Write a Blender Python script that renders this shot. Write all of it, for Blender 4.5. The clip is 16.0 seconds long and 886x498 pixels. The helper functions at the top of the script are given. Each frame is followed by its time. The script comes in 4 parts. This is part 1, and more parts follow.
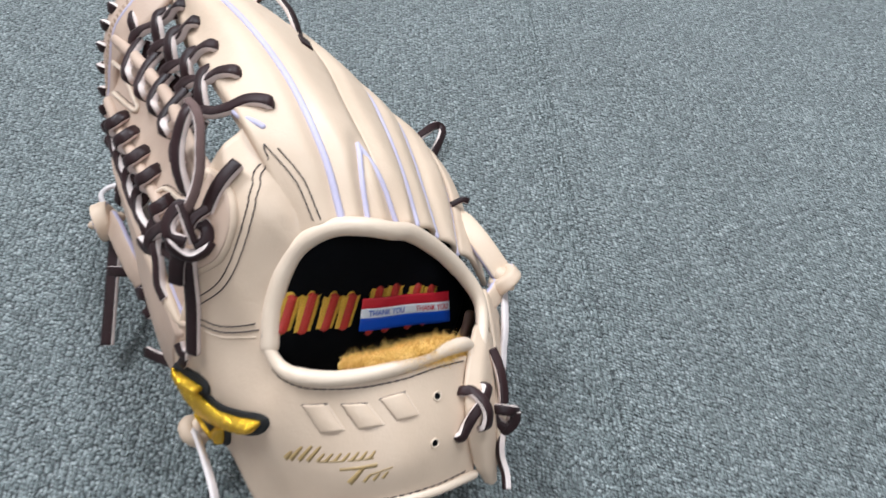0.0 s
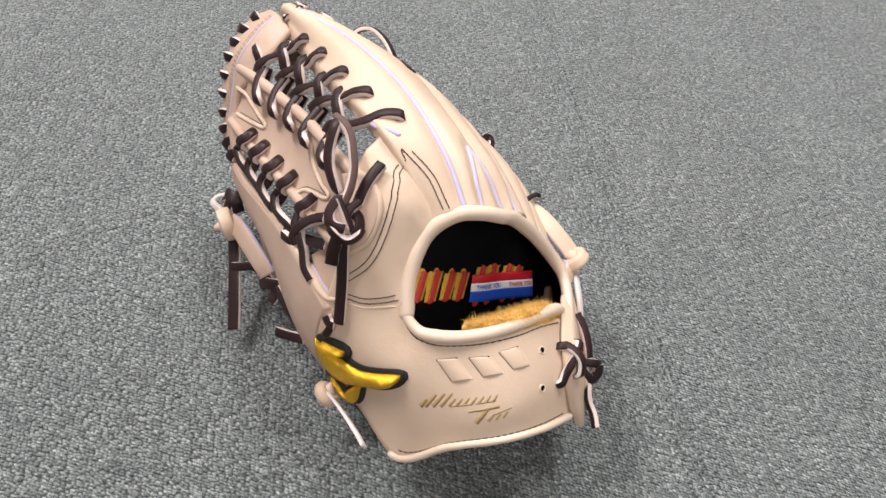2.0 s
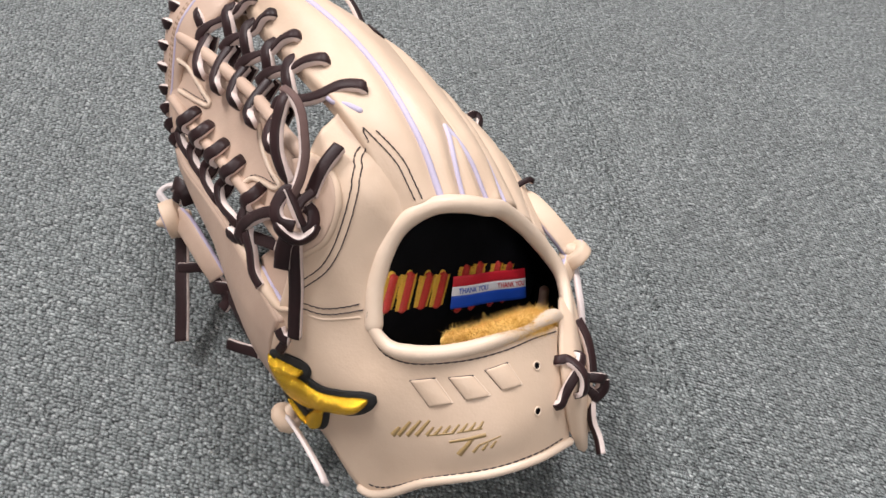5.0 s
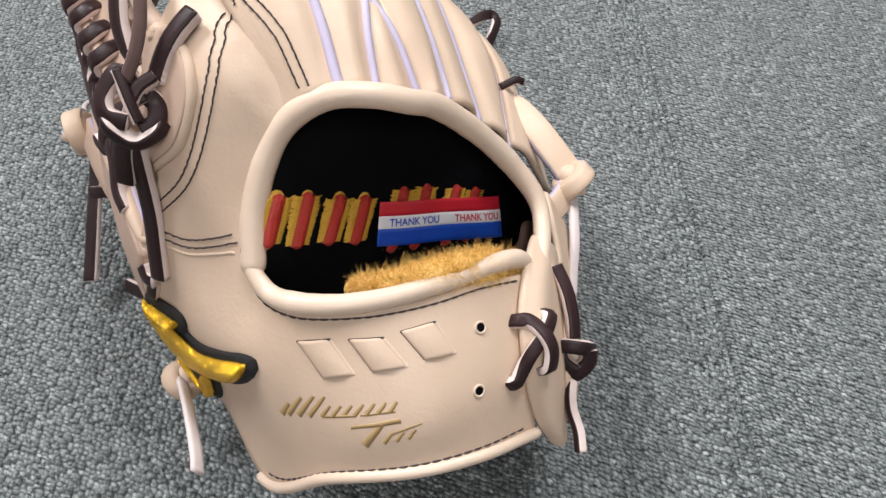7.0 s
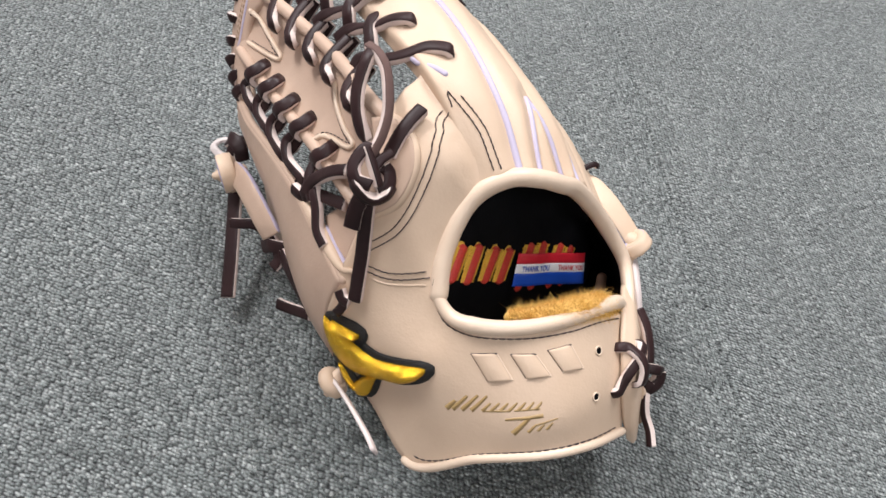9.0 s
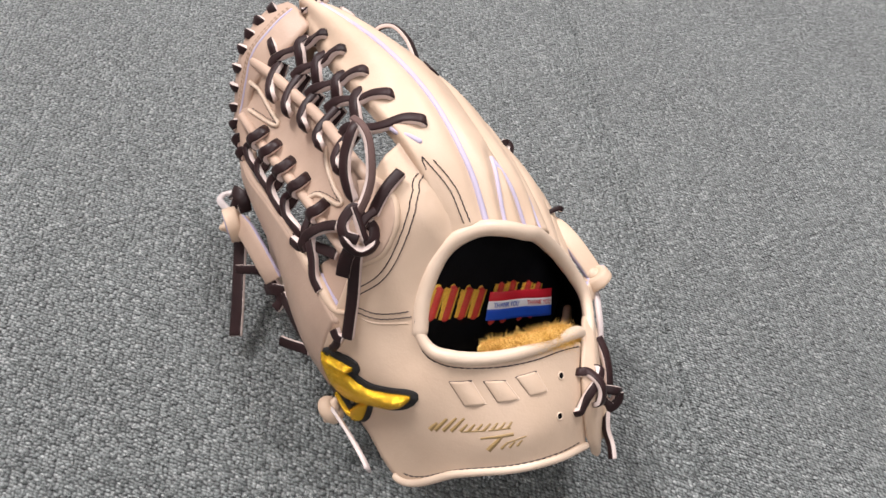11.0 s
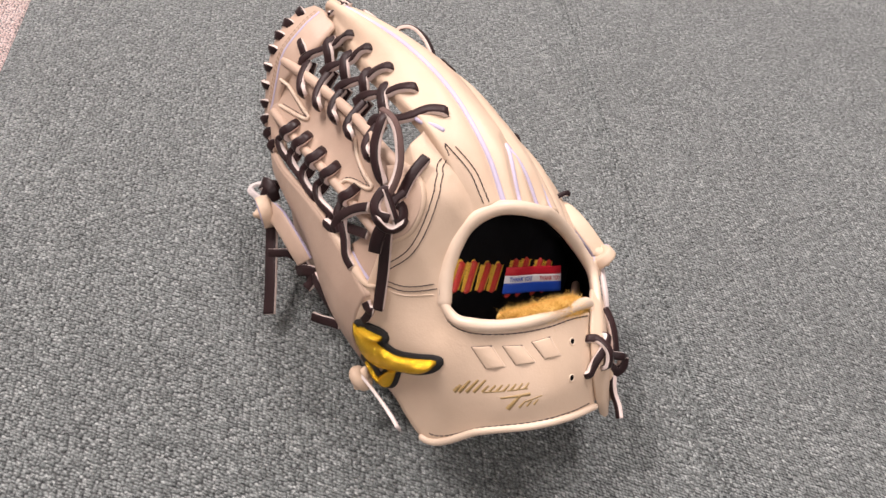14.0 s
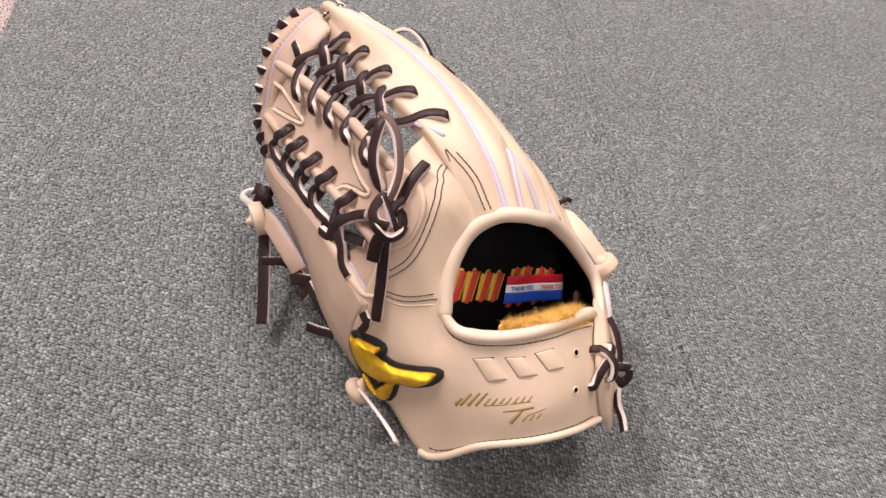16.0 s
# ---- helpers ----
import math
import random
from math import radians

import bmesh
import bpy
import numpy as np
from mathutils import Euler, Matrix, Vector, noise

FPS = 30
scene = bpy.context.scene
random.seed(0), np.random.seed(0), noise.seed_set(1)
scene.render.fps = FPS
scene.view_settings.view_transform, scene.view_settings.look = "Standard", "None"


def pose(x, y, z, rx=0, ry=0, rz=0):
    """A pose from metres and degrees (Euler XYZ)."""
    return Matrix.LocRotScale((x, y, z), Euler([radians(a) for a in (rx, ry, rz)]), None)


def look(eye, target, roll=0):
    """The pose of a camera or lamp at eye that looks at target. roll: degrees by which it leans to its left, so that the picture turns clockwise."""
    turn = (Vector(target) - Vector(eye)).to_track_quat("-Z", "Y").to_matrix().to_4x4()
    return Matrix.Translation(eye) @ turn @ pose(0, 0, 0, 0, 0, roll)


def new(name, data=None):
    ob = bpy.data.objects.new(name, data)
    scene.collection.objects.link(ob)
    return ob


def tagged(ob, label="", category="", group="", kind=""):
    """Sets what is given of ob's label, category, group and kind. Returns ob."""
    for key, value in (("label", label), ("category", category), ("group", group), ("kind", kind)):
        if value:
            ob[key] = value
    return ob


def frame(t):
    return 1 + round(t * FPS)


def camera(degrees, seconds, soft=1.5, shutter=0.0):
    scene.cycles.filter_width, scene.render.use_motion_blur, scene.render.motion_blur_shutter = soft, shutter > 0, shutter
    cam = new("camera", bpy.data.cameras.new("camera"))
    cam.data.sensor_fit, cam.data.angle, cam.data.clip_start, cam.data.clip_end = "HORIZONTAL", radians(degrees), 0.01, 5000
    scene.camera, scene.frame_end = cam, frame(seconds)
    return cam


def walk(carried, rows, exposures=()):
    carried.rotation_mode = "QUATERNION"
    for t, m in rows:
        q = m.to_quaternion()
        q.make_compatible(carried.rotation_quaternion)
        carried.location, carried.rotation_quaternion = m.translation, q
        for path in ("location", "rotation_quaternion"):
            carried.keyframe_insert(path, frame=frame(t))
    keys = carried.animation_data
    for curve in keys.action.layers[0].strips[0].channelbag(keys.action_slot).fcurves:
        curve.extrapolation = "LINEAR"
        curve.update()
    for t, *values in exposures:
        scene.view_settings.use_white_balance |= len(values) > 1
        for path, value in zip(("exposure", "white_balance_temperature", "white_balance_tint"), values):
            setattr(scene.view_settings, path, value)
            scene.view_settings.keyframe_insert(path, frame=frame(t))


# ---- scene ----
cam = camera(58.7, 16.0, 1.5, 0.3)
METRES, EYE, TILT, LEAN, TURN = 0.9135, 0.3779, -51.16, -4.66, 0.0
ROWS = [
    (0.0, 0.0, 0.0, 0.0, 0.0, 0.0, 0.0),
    (0.5, -0.0214, -0.0627, -0.024, -0.36, 0.67, 0.78),
    (1.0, -0.0403, -0.0798, -0.0263, -0.85, 1.23, 1.58),
    (1.5, -0.0629, -0.0769, -0.0264, -1.58, 1.53, 2.04),
    (2.0, -0.0753, -0.0796, -0.0207, -2.52, 1.59, 2.02),
    (2.5, -0.1113, -0.0487, -0.0186, -3.55, 1.3, 1.91),
    (3.0, -0.139, 0.0181, -0.0072, -4.67, 0.74, 2.06),
    (3.5, -0.1346, 0.0631, 0.0318, -5.41, 0.3, 2.51),
    (4.0, -0.0942, 0.0429, 0.0283, -5.49, 0.3, 2.98),
    (4.5, -0.0756, -0.0218, -0.0097, -4.57, 0.58, 3.03),
    (7.0, 0.0122, 0.0969, -0.028, 5.73, -2.67, 1.9),
    (7.5, -0.0022, 0.0574, -0.0267, 3.86, -2.6, 1.15),
    (8.0, -0.0437, 0.0182, -0.0303, 1.59, -1.91, -0.03),
    (8.5, -0.0715, 0.0158, -0.0273, -0.8, -1.03, -1.33),
    (9.0, -0.0907, -0.0, -0.0214, -2.44, -0.22, -2.15),
    (9.5, -0.1043, -0.0014, -0.0099, -3.29, 0.28, -2.25),
    (12.0, -0.0699, -0.0803, -0.0126, -1.4, 1.49, 0.36),
    (12.5, -0.0703, -0.0747, -0.0161, -1.17, 1.31, 0.26),
    (13.0, -0.0719, -0.0867, -0.012, -1.44, 1.36, 0.24),
    (13.5, -0.0867, -0.097, -0.0208, -2.03, 1.41, 0.21),
    (14.0, -0.0983, -0.0962, -0.0252, -2.66, 1.54, 0.16),
    (14.5, -0.1043, -0.0958, -0.0261, -3.2, 1.73, 0.12),
    (15.0, -0.105, -0.0962, -0.0241, -3.56, 1.88, 0.08),
    (15.5, -0.1065, -0.0899, -0.0201, -3.66, 1.99, 0.14),
    (16.0, -0.1037, -0.0822, -0.0229, -3.44, 1.91, 0.2),
]
walk(cam, [(t, pose(0, 0, EYE, TILT, LEAN, TURN) @ pose(METRES * x, METRES * y, METRES * z, 90 + pitch, roll, yaw)) for t, x, y, z, yaw, pitch, roll in ROWS],
     [(0.0, 0.0, 5850, 4), (0.5, 0.0, 6000, 5), (1.0, 0.02, 6100, 6), (1.5, 0.04, 6500, 11), (2.5, 0.06, 6900, 14), (3.5, 0.05, 7100, 18), (4.5, -0.04, 6800, 14),
      (7.0, -0.02, 6500, 11), (8.0, 0.03, 6450, 10), (9.0, 0.05, 6550, 11), (9.7, 0.05, 6650, 13), (12.0, 0.0, 6850, 16), (14.0, 0.06, 7150, 20), (16.0, 0.06, 7200, 21)])

# ---- light: a closed room with fluorescent ceiling troffers ----
world = bpy.data.worlds.new("room_air")
scene.world = world
world.use_nodes = True
world.node_tree.nodes["Background"].inputs[0].default_value = (0.9, 0.95, 1.0, 1)
world.node_tree.nodes["Background"].inputs[1].default_value = 0.01
LAMP_POWER = 61.0
LAMP_SPOTS = [(-1.4, 1.1, 1.7), (0.6, 1.2, 1.2), (0.3, -1.6, 0.65)]
CEILING_Z = 2.45


def ceiling_lamp(x, y, share):
    data = bpy.data.lights.new("troffer_light", "AREA")
    data.shape, data.size, data.size_y = "RECTANGLE", 0.6, 1.2
    data.energy, data.color = LAMP_POWER * share, (0.97, 0.98, 1.0)
    ob = new("troffer_light", data)
    ob.matrix_world = look((x, y, CEILING_Z - 0.03), (x, y, 0))
    return ob


for spot in LAMP_SPOTS:
    ceiling_lamp(*spot)


# ---- materials ----
def mat(name, rough=0.5, metal=0.0):
    m = bpy.data.materials.new(name)
    m.use_nodes = True
    nt = m.node_tree
    b = nt.nodes["Principled BSDF"]
    b.inputs["Roughness"].default_value = rough
    b.inputs["Metallic"].default_value = metal
    return m, nt, b


def node(nt, kind, **inputs):
    n = nt.nodes.new(kind)
    for k, v in inputs.items():
        n.inputs[k.replace("_", " ")].default_value = v
    return n


def ramp(nt, fac, stops):
    r = nt.nodes.new("ShaderNodeValToRGB")
    while len(r.color_ramp.elements) < len(stops):
        r.color_ramp.elements.new(0.5)
    for e, (p, c) in zip(r.color_ramp.elements, stops):
        e.position, e.color = p, (*c, 1)
    nt.links.new(fac, r.inputs[0])
    return r.outputs[0]


def coords(nt):
    return nt.nodes.new("ShaderNodeTexCoord").outputs["Object"]


def bump(nt, b, height, strength, distance):
    n = nt.nodes.new("ShaderNodeBump")
    n.inputs["Strength"].default_value, n.inputs["Distance"].default_value = strength, distance
    nt.links.new(height, n.inputs["Height"])
    old = b.inputs["Normal"].links
    if old:
        nt.links.new(old[0].from_socket, n.inputs["Normal"])
    nt.links.new(n.outputs[0], b.inputs["Normal"])


def noise_of(nt, scale, detail=3.0, rough=0.5):
    n = node(nt, "ShaderNodeTexNoise", Scale=scale, Detail=detail, Roughness=rough)
    nt.links.new(coords(nt), n.inputs["Vector"])
    return n.outputs[0]


def voronoi_of(nt, scale, feature="F1"):
    n = node(nt, "ShaderNodeTexVoronoi", Scale=scale)
    n.feature = feature
    nt.links.new(coords(nt), n.inputs["Vector"])
    return n


def leather(name, dark, light, rough=0.48, grain=900.0, gloss=0.38):
    m, nt, b = mat(name, rough)
    b.inputs["Specular IOR Level"].default_value = gloss
    nt.links.new(ramp(nt, noise_of(nt, 26.0, 5.0, 0.6), [(0.3, dark), (0.72, light)]), b.inputs["Base Color"])
    nt.links.new(ramp(nt, noise_of(nt, 60.0, 4.0), [(0.3, (rough - 0.07,) * 3), (0.7, (rough + 0.1,) * 3)]), b.inputs["Roughness"])
    bump(nt, b, voronoi_of(nt, grain).outputs["Distance"], 0.10, 0.0004)
    bump(nt, b, noise_of(nt, 130.0, 4.0, 0.6), 0.11, 0.0008)
    bump(nt, b, noise_of(nt, 30.0, 3.0), 0.16, 0.003)
    crease = ramp(nt, noise_of(nt, 75.0, 3.0, 0.6), [(0.44, (1, 1, 1)), (0.5, (0, 0, 0)), (0.56, (1, 1, 1))])
    bump(nt, b, crease, 0.05, 0.0006)
    return m


CREAM = leather("cream_leather", (0.54, 0.393, 0.285), (0.61, 0.457, 0.34))
CREAM_ROLL = leather("cream_roll_leather", (0.595, 0.452, 0.342), (0.665, 0.522, 0.406), 0.40)
TAN = leather("web_leather", (0.42, 0.292, 0.22), (0.49, 0.35, 0.268), 0.46)
LACE = leather("dark_brown_lace_leather", (0.012, 0.0055, 0.006), (0.034, 0.015, 0.015), 0.45, 500.0, 0.22)
RAW = leather("raw_lace_edge", (0.50, 0.39, 0.35), (0.78, 0.66, 0.61), 0.85, 2600.0)
SUEDE = leather("lace_flesh_side", (0.06, 0.032, 0.028), (0.14, 0.085, 0.075), 0.9, 2600.0)
PALE = leather("pale_rawhide", (0.52, 0.44, 0.42), (0.68, 0.60, 0.58), 0.7, 1500.0)
WELT = leather("lavender_welt", (0.38, 0.33, 0.44), (0.49, 0.44, 0.55), 0.6, 1500.0)
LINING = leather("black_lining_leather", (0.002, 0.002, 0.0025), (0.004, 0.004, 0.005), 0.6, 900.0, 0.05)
STITCH, _, _b = mat("dark_thread", 0.7)
_b.inputs["Base Color"].default_value = (0.035, 0.022, 0.022, 1)
BEIGE_THREAD, _, _b = mat("beige_thread", 0.7)
_b.inputs["Base Color"].default_value = (0.34, 0.23, 0.15, 1)


def thread_cloth(name, colour, shade, rough, metal):
    m, nt, b = mat(name, rough, metal)
    w = node(nt, "ShaderNodeTexWave", Scale=1500.0, Distortion=4.0, Detail=2.0)
    w.bands_direction = "DIAGONAL"
    nt.links.new(coords(nt), w.inputs["Vector"])
    nt.links.new(ramp(nt, w.outputs[1], [(0.1, shade), (0.8, colour)]), b.inputs["Base Color"])
    bump(nt, b, w.outputs[1], 0.5, 0.0004)
    bump(nt, b, noise_of(nt, 260.0, 4.0), 0.6, 0.002)
    bump(nt, b, noise_of(nt, 1500.0, 3.0), 0.5, 0.0005)
    return m


GOLD = thread_cloth("gold_metallic_thread", (0.92, 0.56, 0.04), (0.70, 0.37, 0.012), 0.27, 0.8)
BLACK_FELT = thread_cloth("black_border_thread", (0.012, 0.010, 0.010), (0.004, 0.004, 0.004), 0.8, 0.0)
RED_THREAD = thread_cloth("red_thread", (0.55, 0.035, 0.02), (0.30, 0.015, 0.01), 0.45, 0.0)
YELLOW_THREAD = thread_cloth("yellow_thread", (0.76, 0.45, 0.05), (0.50, 0.26, 0.02), 0.45, 0.0)


def fleece_stuff(name):
    m, nt, b = mat(name, 0.85)
    nt.links.new(ramp(nt, noise_of(nt, 240.0, 4.0), [(0.3, (0.68, 0.37, 0.07)), (0.7, (0.92, 0.60, 0.19))]), b.inputs["Base Color"])
    bump(nt, b, noise_of(nt, 900.0, 4.0), 0.8, 0.002)
    return m


FLEECE = fleece_stuff("golden_fleece")


def plain(name, colour, rough=0.5):
    m, nt, b = mat(name, rough)
    lo = tuple(c * 0.88 for c in colour)
    nt.links.new(ramp(nt, noise_of(nt, 90.0, 3.0), [(0.3, lo), (0.7, colour)]), b.inputs["Base Color"])
    bump(nt, b, noise_of(nt, 300.0, 2.0), 0.08, 0.0006)
    return m


TAPE_RED = plain("red_tape_print", (0.55, 0.02, 0.035), 0.3)
TAPE_WHITE = plain("white_tape_print", (0.78, 0.76, 0.78), 0.3)
TAPE_BLUE = plain("blue_tape_print", (0.015, 0.07, 0.42), 0.3)
BRONZE = plain("bronze_foil_stamp", (0.36, 0.235, 0.10), 0.4)
WALL_PAINT = plain("wall_paint", (0.3, 0.3, 0.3), 0.8)


def carpet(name, tones):
    """Low loop pile in flecked yarn: slanted loops about 2.3 by 1.8 mm, in straight columns, over a dark backing."""
    m, nt, b = mat(name, 0.6)
    b.inputs["Sheen Weight"].default_value = 0.3
    b.inputs["Sheen Roughness"].default_value = 0.5
    split = nt.nodes.new("ShaderNodeSeparateXYZ")
    nt.links.new(coords(nt), split.inputs[0])
    slant = nt.nodes.new("ShaderNodeMath")
    slant.operation = "MULTIPLY_ADD"
    slant.inputs[1].default_value = 0.5
    stretch = nt.nodes.new("ShaderNodeMath")
    stretch.operation = "MULTIPLY"
    stretch.inputs[1].default_value = 1.25
    nt.links.new(split.outputs[1], stretch.inputs[0])
    nt.links.new(split.outputs[0], slant.inputs[0])
    nt.links.new(stretch.outputs[0], slant.inputs[2])
    grid = nt.nodes.new("ShaderNodeCombineXYZ")
    nt.links.new(split.outputs[0], grid.inputs[0])
    nt.links.new(slant.outputs[0], grid.inputs[1])
    wob = node(nt, "ShaderNodeTexNoise", Scale=240.0, Detail=2.0)
    nt.links.new(grid.outputs[0], wob.inputs["Vector"])
    add = nt.nodes.new("ShaderNodeVectorMath")
    add.operation = "MULTIPLY_ADD"
    add.inputs[1].default_value = (0.0018, 0.0022, 0.0)
    nt.links.new(wob.outputs["Color"], add.inputs[0])
    nt.links.new(grid.outputs[0], add.inputs[2])
    v = node(nt, "ShaderNodeTexVoronoi", Scale=440.0, Randomness=0.6)
    v.voronoi_dimensions = "2D"
    nt.links.new(add.outputs[0], v.inputs["Vector"])
    sep = nt.nodes.new("ShaderNodeSeparateColor")
    nt.links.new(v.outputs["Color"], sep.inputs[0])
    fleck = ramp(nt, sep.outputs[0], tones)
    broad = ramp(nt, noise_of(nt, 7.0, 4.0), [(0.3, (0.86, 0.86, 0.86)), (0.7, (1.05, 1.05, 1.05))])
    mix = nt.nodes.new("ShaderNodeMix")
    mix.data_type, mix.blend_type = "RGBA", "MULTIPLY"
    mix.inputs["Factor"].default_value = 1.0
    nt.links.new(fleck, mix.inputs["A"])
    nt.links.new(broad, mix.inputs["B"])
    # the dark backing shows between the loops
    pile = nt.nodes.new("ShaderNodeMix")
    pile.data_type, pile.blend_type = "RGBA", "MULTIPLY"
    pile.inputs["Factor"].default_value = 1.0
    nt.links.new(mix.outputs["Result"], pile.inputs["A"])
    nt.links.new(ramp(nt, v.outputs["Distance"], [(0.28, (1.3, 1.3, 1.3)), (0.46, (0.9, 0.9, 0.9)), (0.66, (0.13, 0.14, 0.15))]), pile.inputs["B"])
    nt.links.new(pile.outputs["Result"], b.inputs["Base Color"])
    inv = nt.nodes.new("ShaderNodeMath")
    inv.operation = "SUBTRACT"
    inv.inputs[0].default_value = 1.0
    nt.links.new(v.outputs["Distance"], inv.inputs[1])
    bump(nt, b, inv.outputs[0], 1.0, 0.004)
    bump(nt, b, noise_of(nt, 700.0, 3.0), 0.5, 0.002)
    return m


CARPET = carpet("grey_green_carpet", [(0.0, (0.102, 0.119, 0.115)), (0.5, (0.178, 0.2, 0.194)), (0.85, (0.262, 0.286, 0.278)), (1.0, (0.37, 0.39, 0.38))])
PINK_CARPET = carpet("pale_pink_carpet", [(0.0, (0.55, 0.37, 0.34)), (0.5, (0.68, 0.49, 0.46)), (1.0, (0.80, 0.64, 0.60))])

# ---- mesh helpers ----
K = 0.0087  # metres in one unit of the glove's plan


def part(name, bm, materials, parent=None, label=""):
    bmesh.ops.recalc_face_normals(bm, faces=bm.faces)
    me = bpy.data.meshes.new(name)
    bm.to_mesh(me)
    bm.free()
    for p in me.polygons:
        p.use_smooth = True
    for m in (materials if isinstance(materials, (list, tuple)) else [materials]):
        me.materials.append(m)
    ob = new(name, me)
    if parent is not None:
        ob.parent = parent
        if parent.type == "EMPTY":
            ob.matrix_parent_inverse = Matrix.Translation(-parent.location)
    if label:
        ob["label"] = label
    return ob


def crom(points, ts):
    """Catmull-Rom through points (first axis) at parameters 0..n-1."""
    p = np.asarray(points, float)
    n = len(p)
    q = np.concatenate([2 * p[:1] - p[1:2], p, 2 * p[-1:] - p[-2:-1]])
    ts = np.clip(np.asarray(ts, float), 0, n - 1 - 1e-9)
    i = ts.astype(int)
    f = (ts - i).reshape((-1,) + (1,) * (p.ndim - 1))
    a, b, c, d = q[i], q[i + 1], q[i + 2], q[i + 3]
    return 0.5 * (2 * b + (c - a) * f + (2 * a - 5 * b + 4 * c - d) * f * f + (3 * b - a - 3 * c + d) * f ** 3)


def curve(points, n=40, k=K):
    """n points evenly spaced along a smooth curve, in metres."""
    p = crom(points, np.linspace(0, len(points) - 1, n * 4)) * k
    s = np.r_[0, np.cumsum(np.linalg.norm(np.diff(p, axis=0), axis=1))]
    e = np.linspace(0, s[-1], n)
    return np.stack([np.interp(e, s, p[:, c]) for c in range(3)], 1)


def patch(net, nu, nv, k=K):
    """A smooth surface through a net of points [along][across]."""
    net = np.asarray(net, float)
    g = crom(net, np.linspace(0, net.shape[0] - 1, nu))
    g = crom(g.transpose(1, 0, 2), np.linspace(0, net.shape[1] - 1, nv)).transpose(1, 0, 2)
    return g * k


def normals(g):
    n = np.cross(np.gradient(g, axis=0), np.gradient(g, axis=1))
    return n / np.maximum(np.linalg.norm(n, axis=2, keepdims=True), 1e-12)


EYE_SIDE = np.array((-2.0, 8.0, 60.0)) * K  # the side from which the glove's outer faces are looked at


def sheet(g, th):
    """A leather sheet with thickness th below the grid g and a rounded rim."""
    n = normals(g)
    if np.sum(n * (EYE_SIDE - g)) < 0:
        n = -n
    nu, nv = g.shape[:2]
    bm = bmesh.new()
    top = [[bm.verts.new(g[i, j]) for j in range(nv)] for i in range(nu)]
    bot = [[bm.verts.new(g[i, j] - n[i, j] * th) for j in range(nv)] for i in range(nu)]
    for i in range(nu - 1):
        for j in range(nv - 1):
            bm.faces.new((top[i][j], top[i + 1][j], top[i + 1][j + 1], top[i][j + 1]))
            bm.faces.new((bot[i][j], bot[i][j + 1], bot[i + 1][j + 1], bot[i + 1][j]))
    ring = [(i, 0) for i in range(nu)] + [(nu - 1, j) for j in range(1, nv)] + [(i, nv - 1) for i in range(nu - 2, -1, -1)] + [(0, j) for j in range(nv - 2, 0, -1)]
    mids = []
    for i, j in ring:
        a, b = min(max(i, 1), nu - 2), min(max(j, 1), nv - 2)
        out = g[i, j] - g[a, b]
        out = out / max(np.linalg.norm(out), 1e-9)
        mids.append(bm.verts.new(g[i, j] - n[i, j] * th * 0.5 + out * th * 0.4))
    m = len(ring)
    for q in range(m):
        (i, j), (k2, l) = ring[q], ring[(q + 1) % m]
        bm.faces.new((top[i][j], top[k2][l], mids[(q + 1) % m], mids[q]))
        bm.faces.new((mids[q], mids[(q + 1) % m], bot[k2][l], bot[i][j]))
    return bm


def frames_along(p, closed=False):
    t = np.gradient(p, axis=0)
    if closed:
        t = np.roll(p, -1, 0) - np.roll(p, 1, 0)
    t /= np.maximum(np.linalg.norm(t, axis=1, keepdims=True), 1e-12)
    u = np.zeros_like(p)
    a = np.array([0.0, 0.0, 1.0]) if abs(t[0][2]) < 0.9 else np.array([1.0, 0.0, 0.0])
    for i in range(len(p)):
        a = a - t[i] * (a @ t[i])
        a /= np.linalg.norm(a)
        u[i] = a
    return t, u, np.cross(t, u)


def tube(p, radius, seg=12, closed=False, bm=None, flat=1.0):
    """A round roll along p; radius is one number or one for each point."""
    r = np.broadcast_to(np.asarray(radius, float), (len(p),)).copy()
    if not closed:
        t, _, _ = frames_along(p)
        a, b = [], []
        for w in (1.0, 0.92, 0.7, 0.38):
            off = math.sqrt(max(0.0, 1 - (1.02 - w) ** 2)) if w < 1 else 1.0
            a.append((p[0] - t[0] * r[0] * w, r[0] * math.sqrt(max(0.0, 1 - w * w)) + 1e-5))
            b.append((p[-1] + t[-1] * r[-1] * w, r[-1] * math.sqrt(max(0.0, 1 - w * w)) + 1e-5))
        p = np.concatenate([[x for x, _ in a], p, [x for x, _ in b[::-1]]])
        r = np.concatenate([[x for _, x in a], r, [x for _, x in b[::-1]]])
    t, u, v = frames_along(p, closed)
    bm = bm or bmesh.new()
    rings = []
    for i in range(len(p)):
        rings.append([bm.verts.new(p[i] + (u[i] * math.cos(h) * flat + v[i] * math.sin(h)) * r[i]) for h in (2 * math.pi * s / seg for s in range(seg))])
    m = len(p) if closed else len(p) - 1
    for i in range(m):
        a, b = rings[i], rings[(i + 1) % len(p)]
        for s in range(seg):
            bm.faces.new((a[s], a[(s + 1) % seg], b[(s + 1) % seg], b[s]))
    if not closed:
        bm.faces.new(rings[0][::-1])
        bm.faces.new(rings[-1])
    return bm


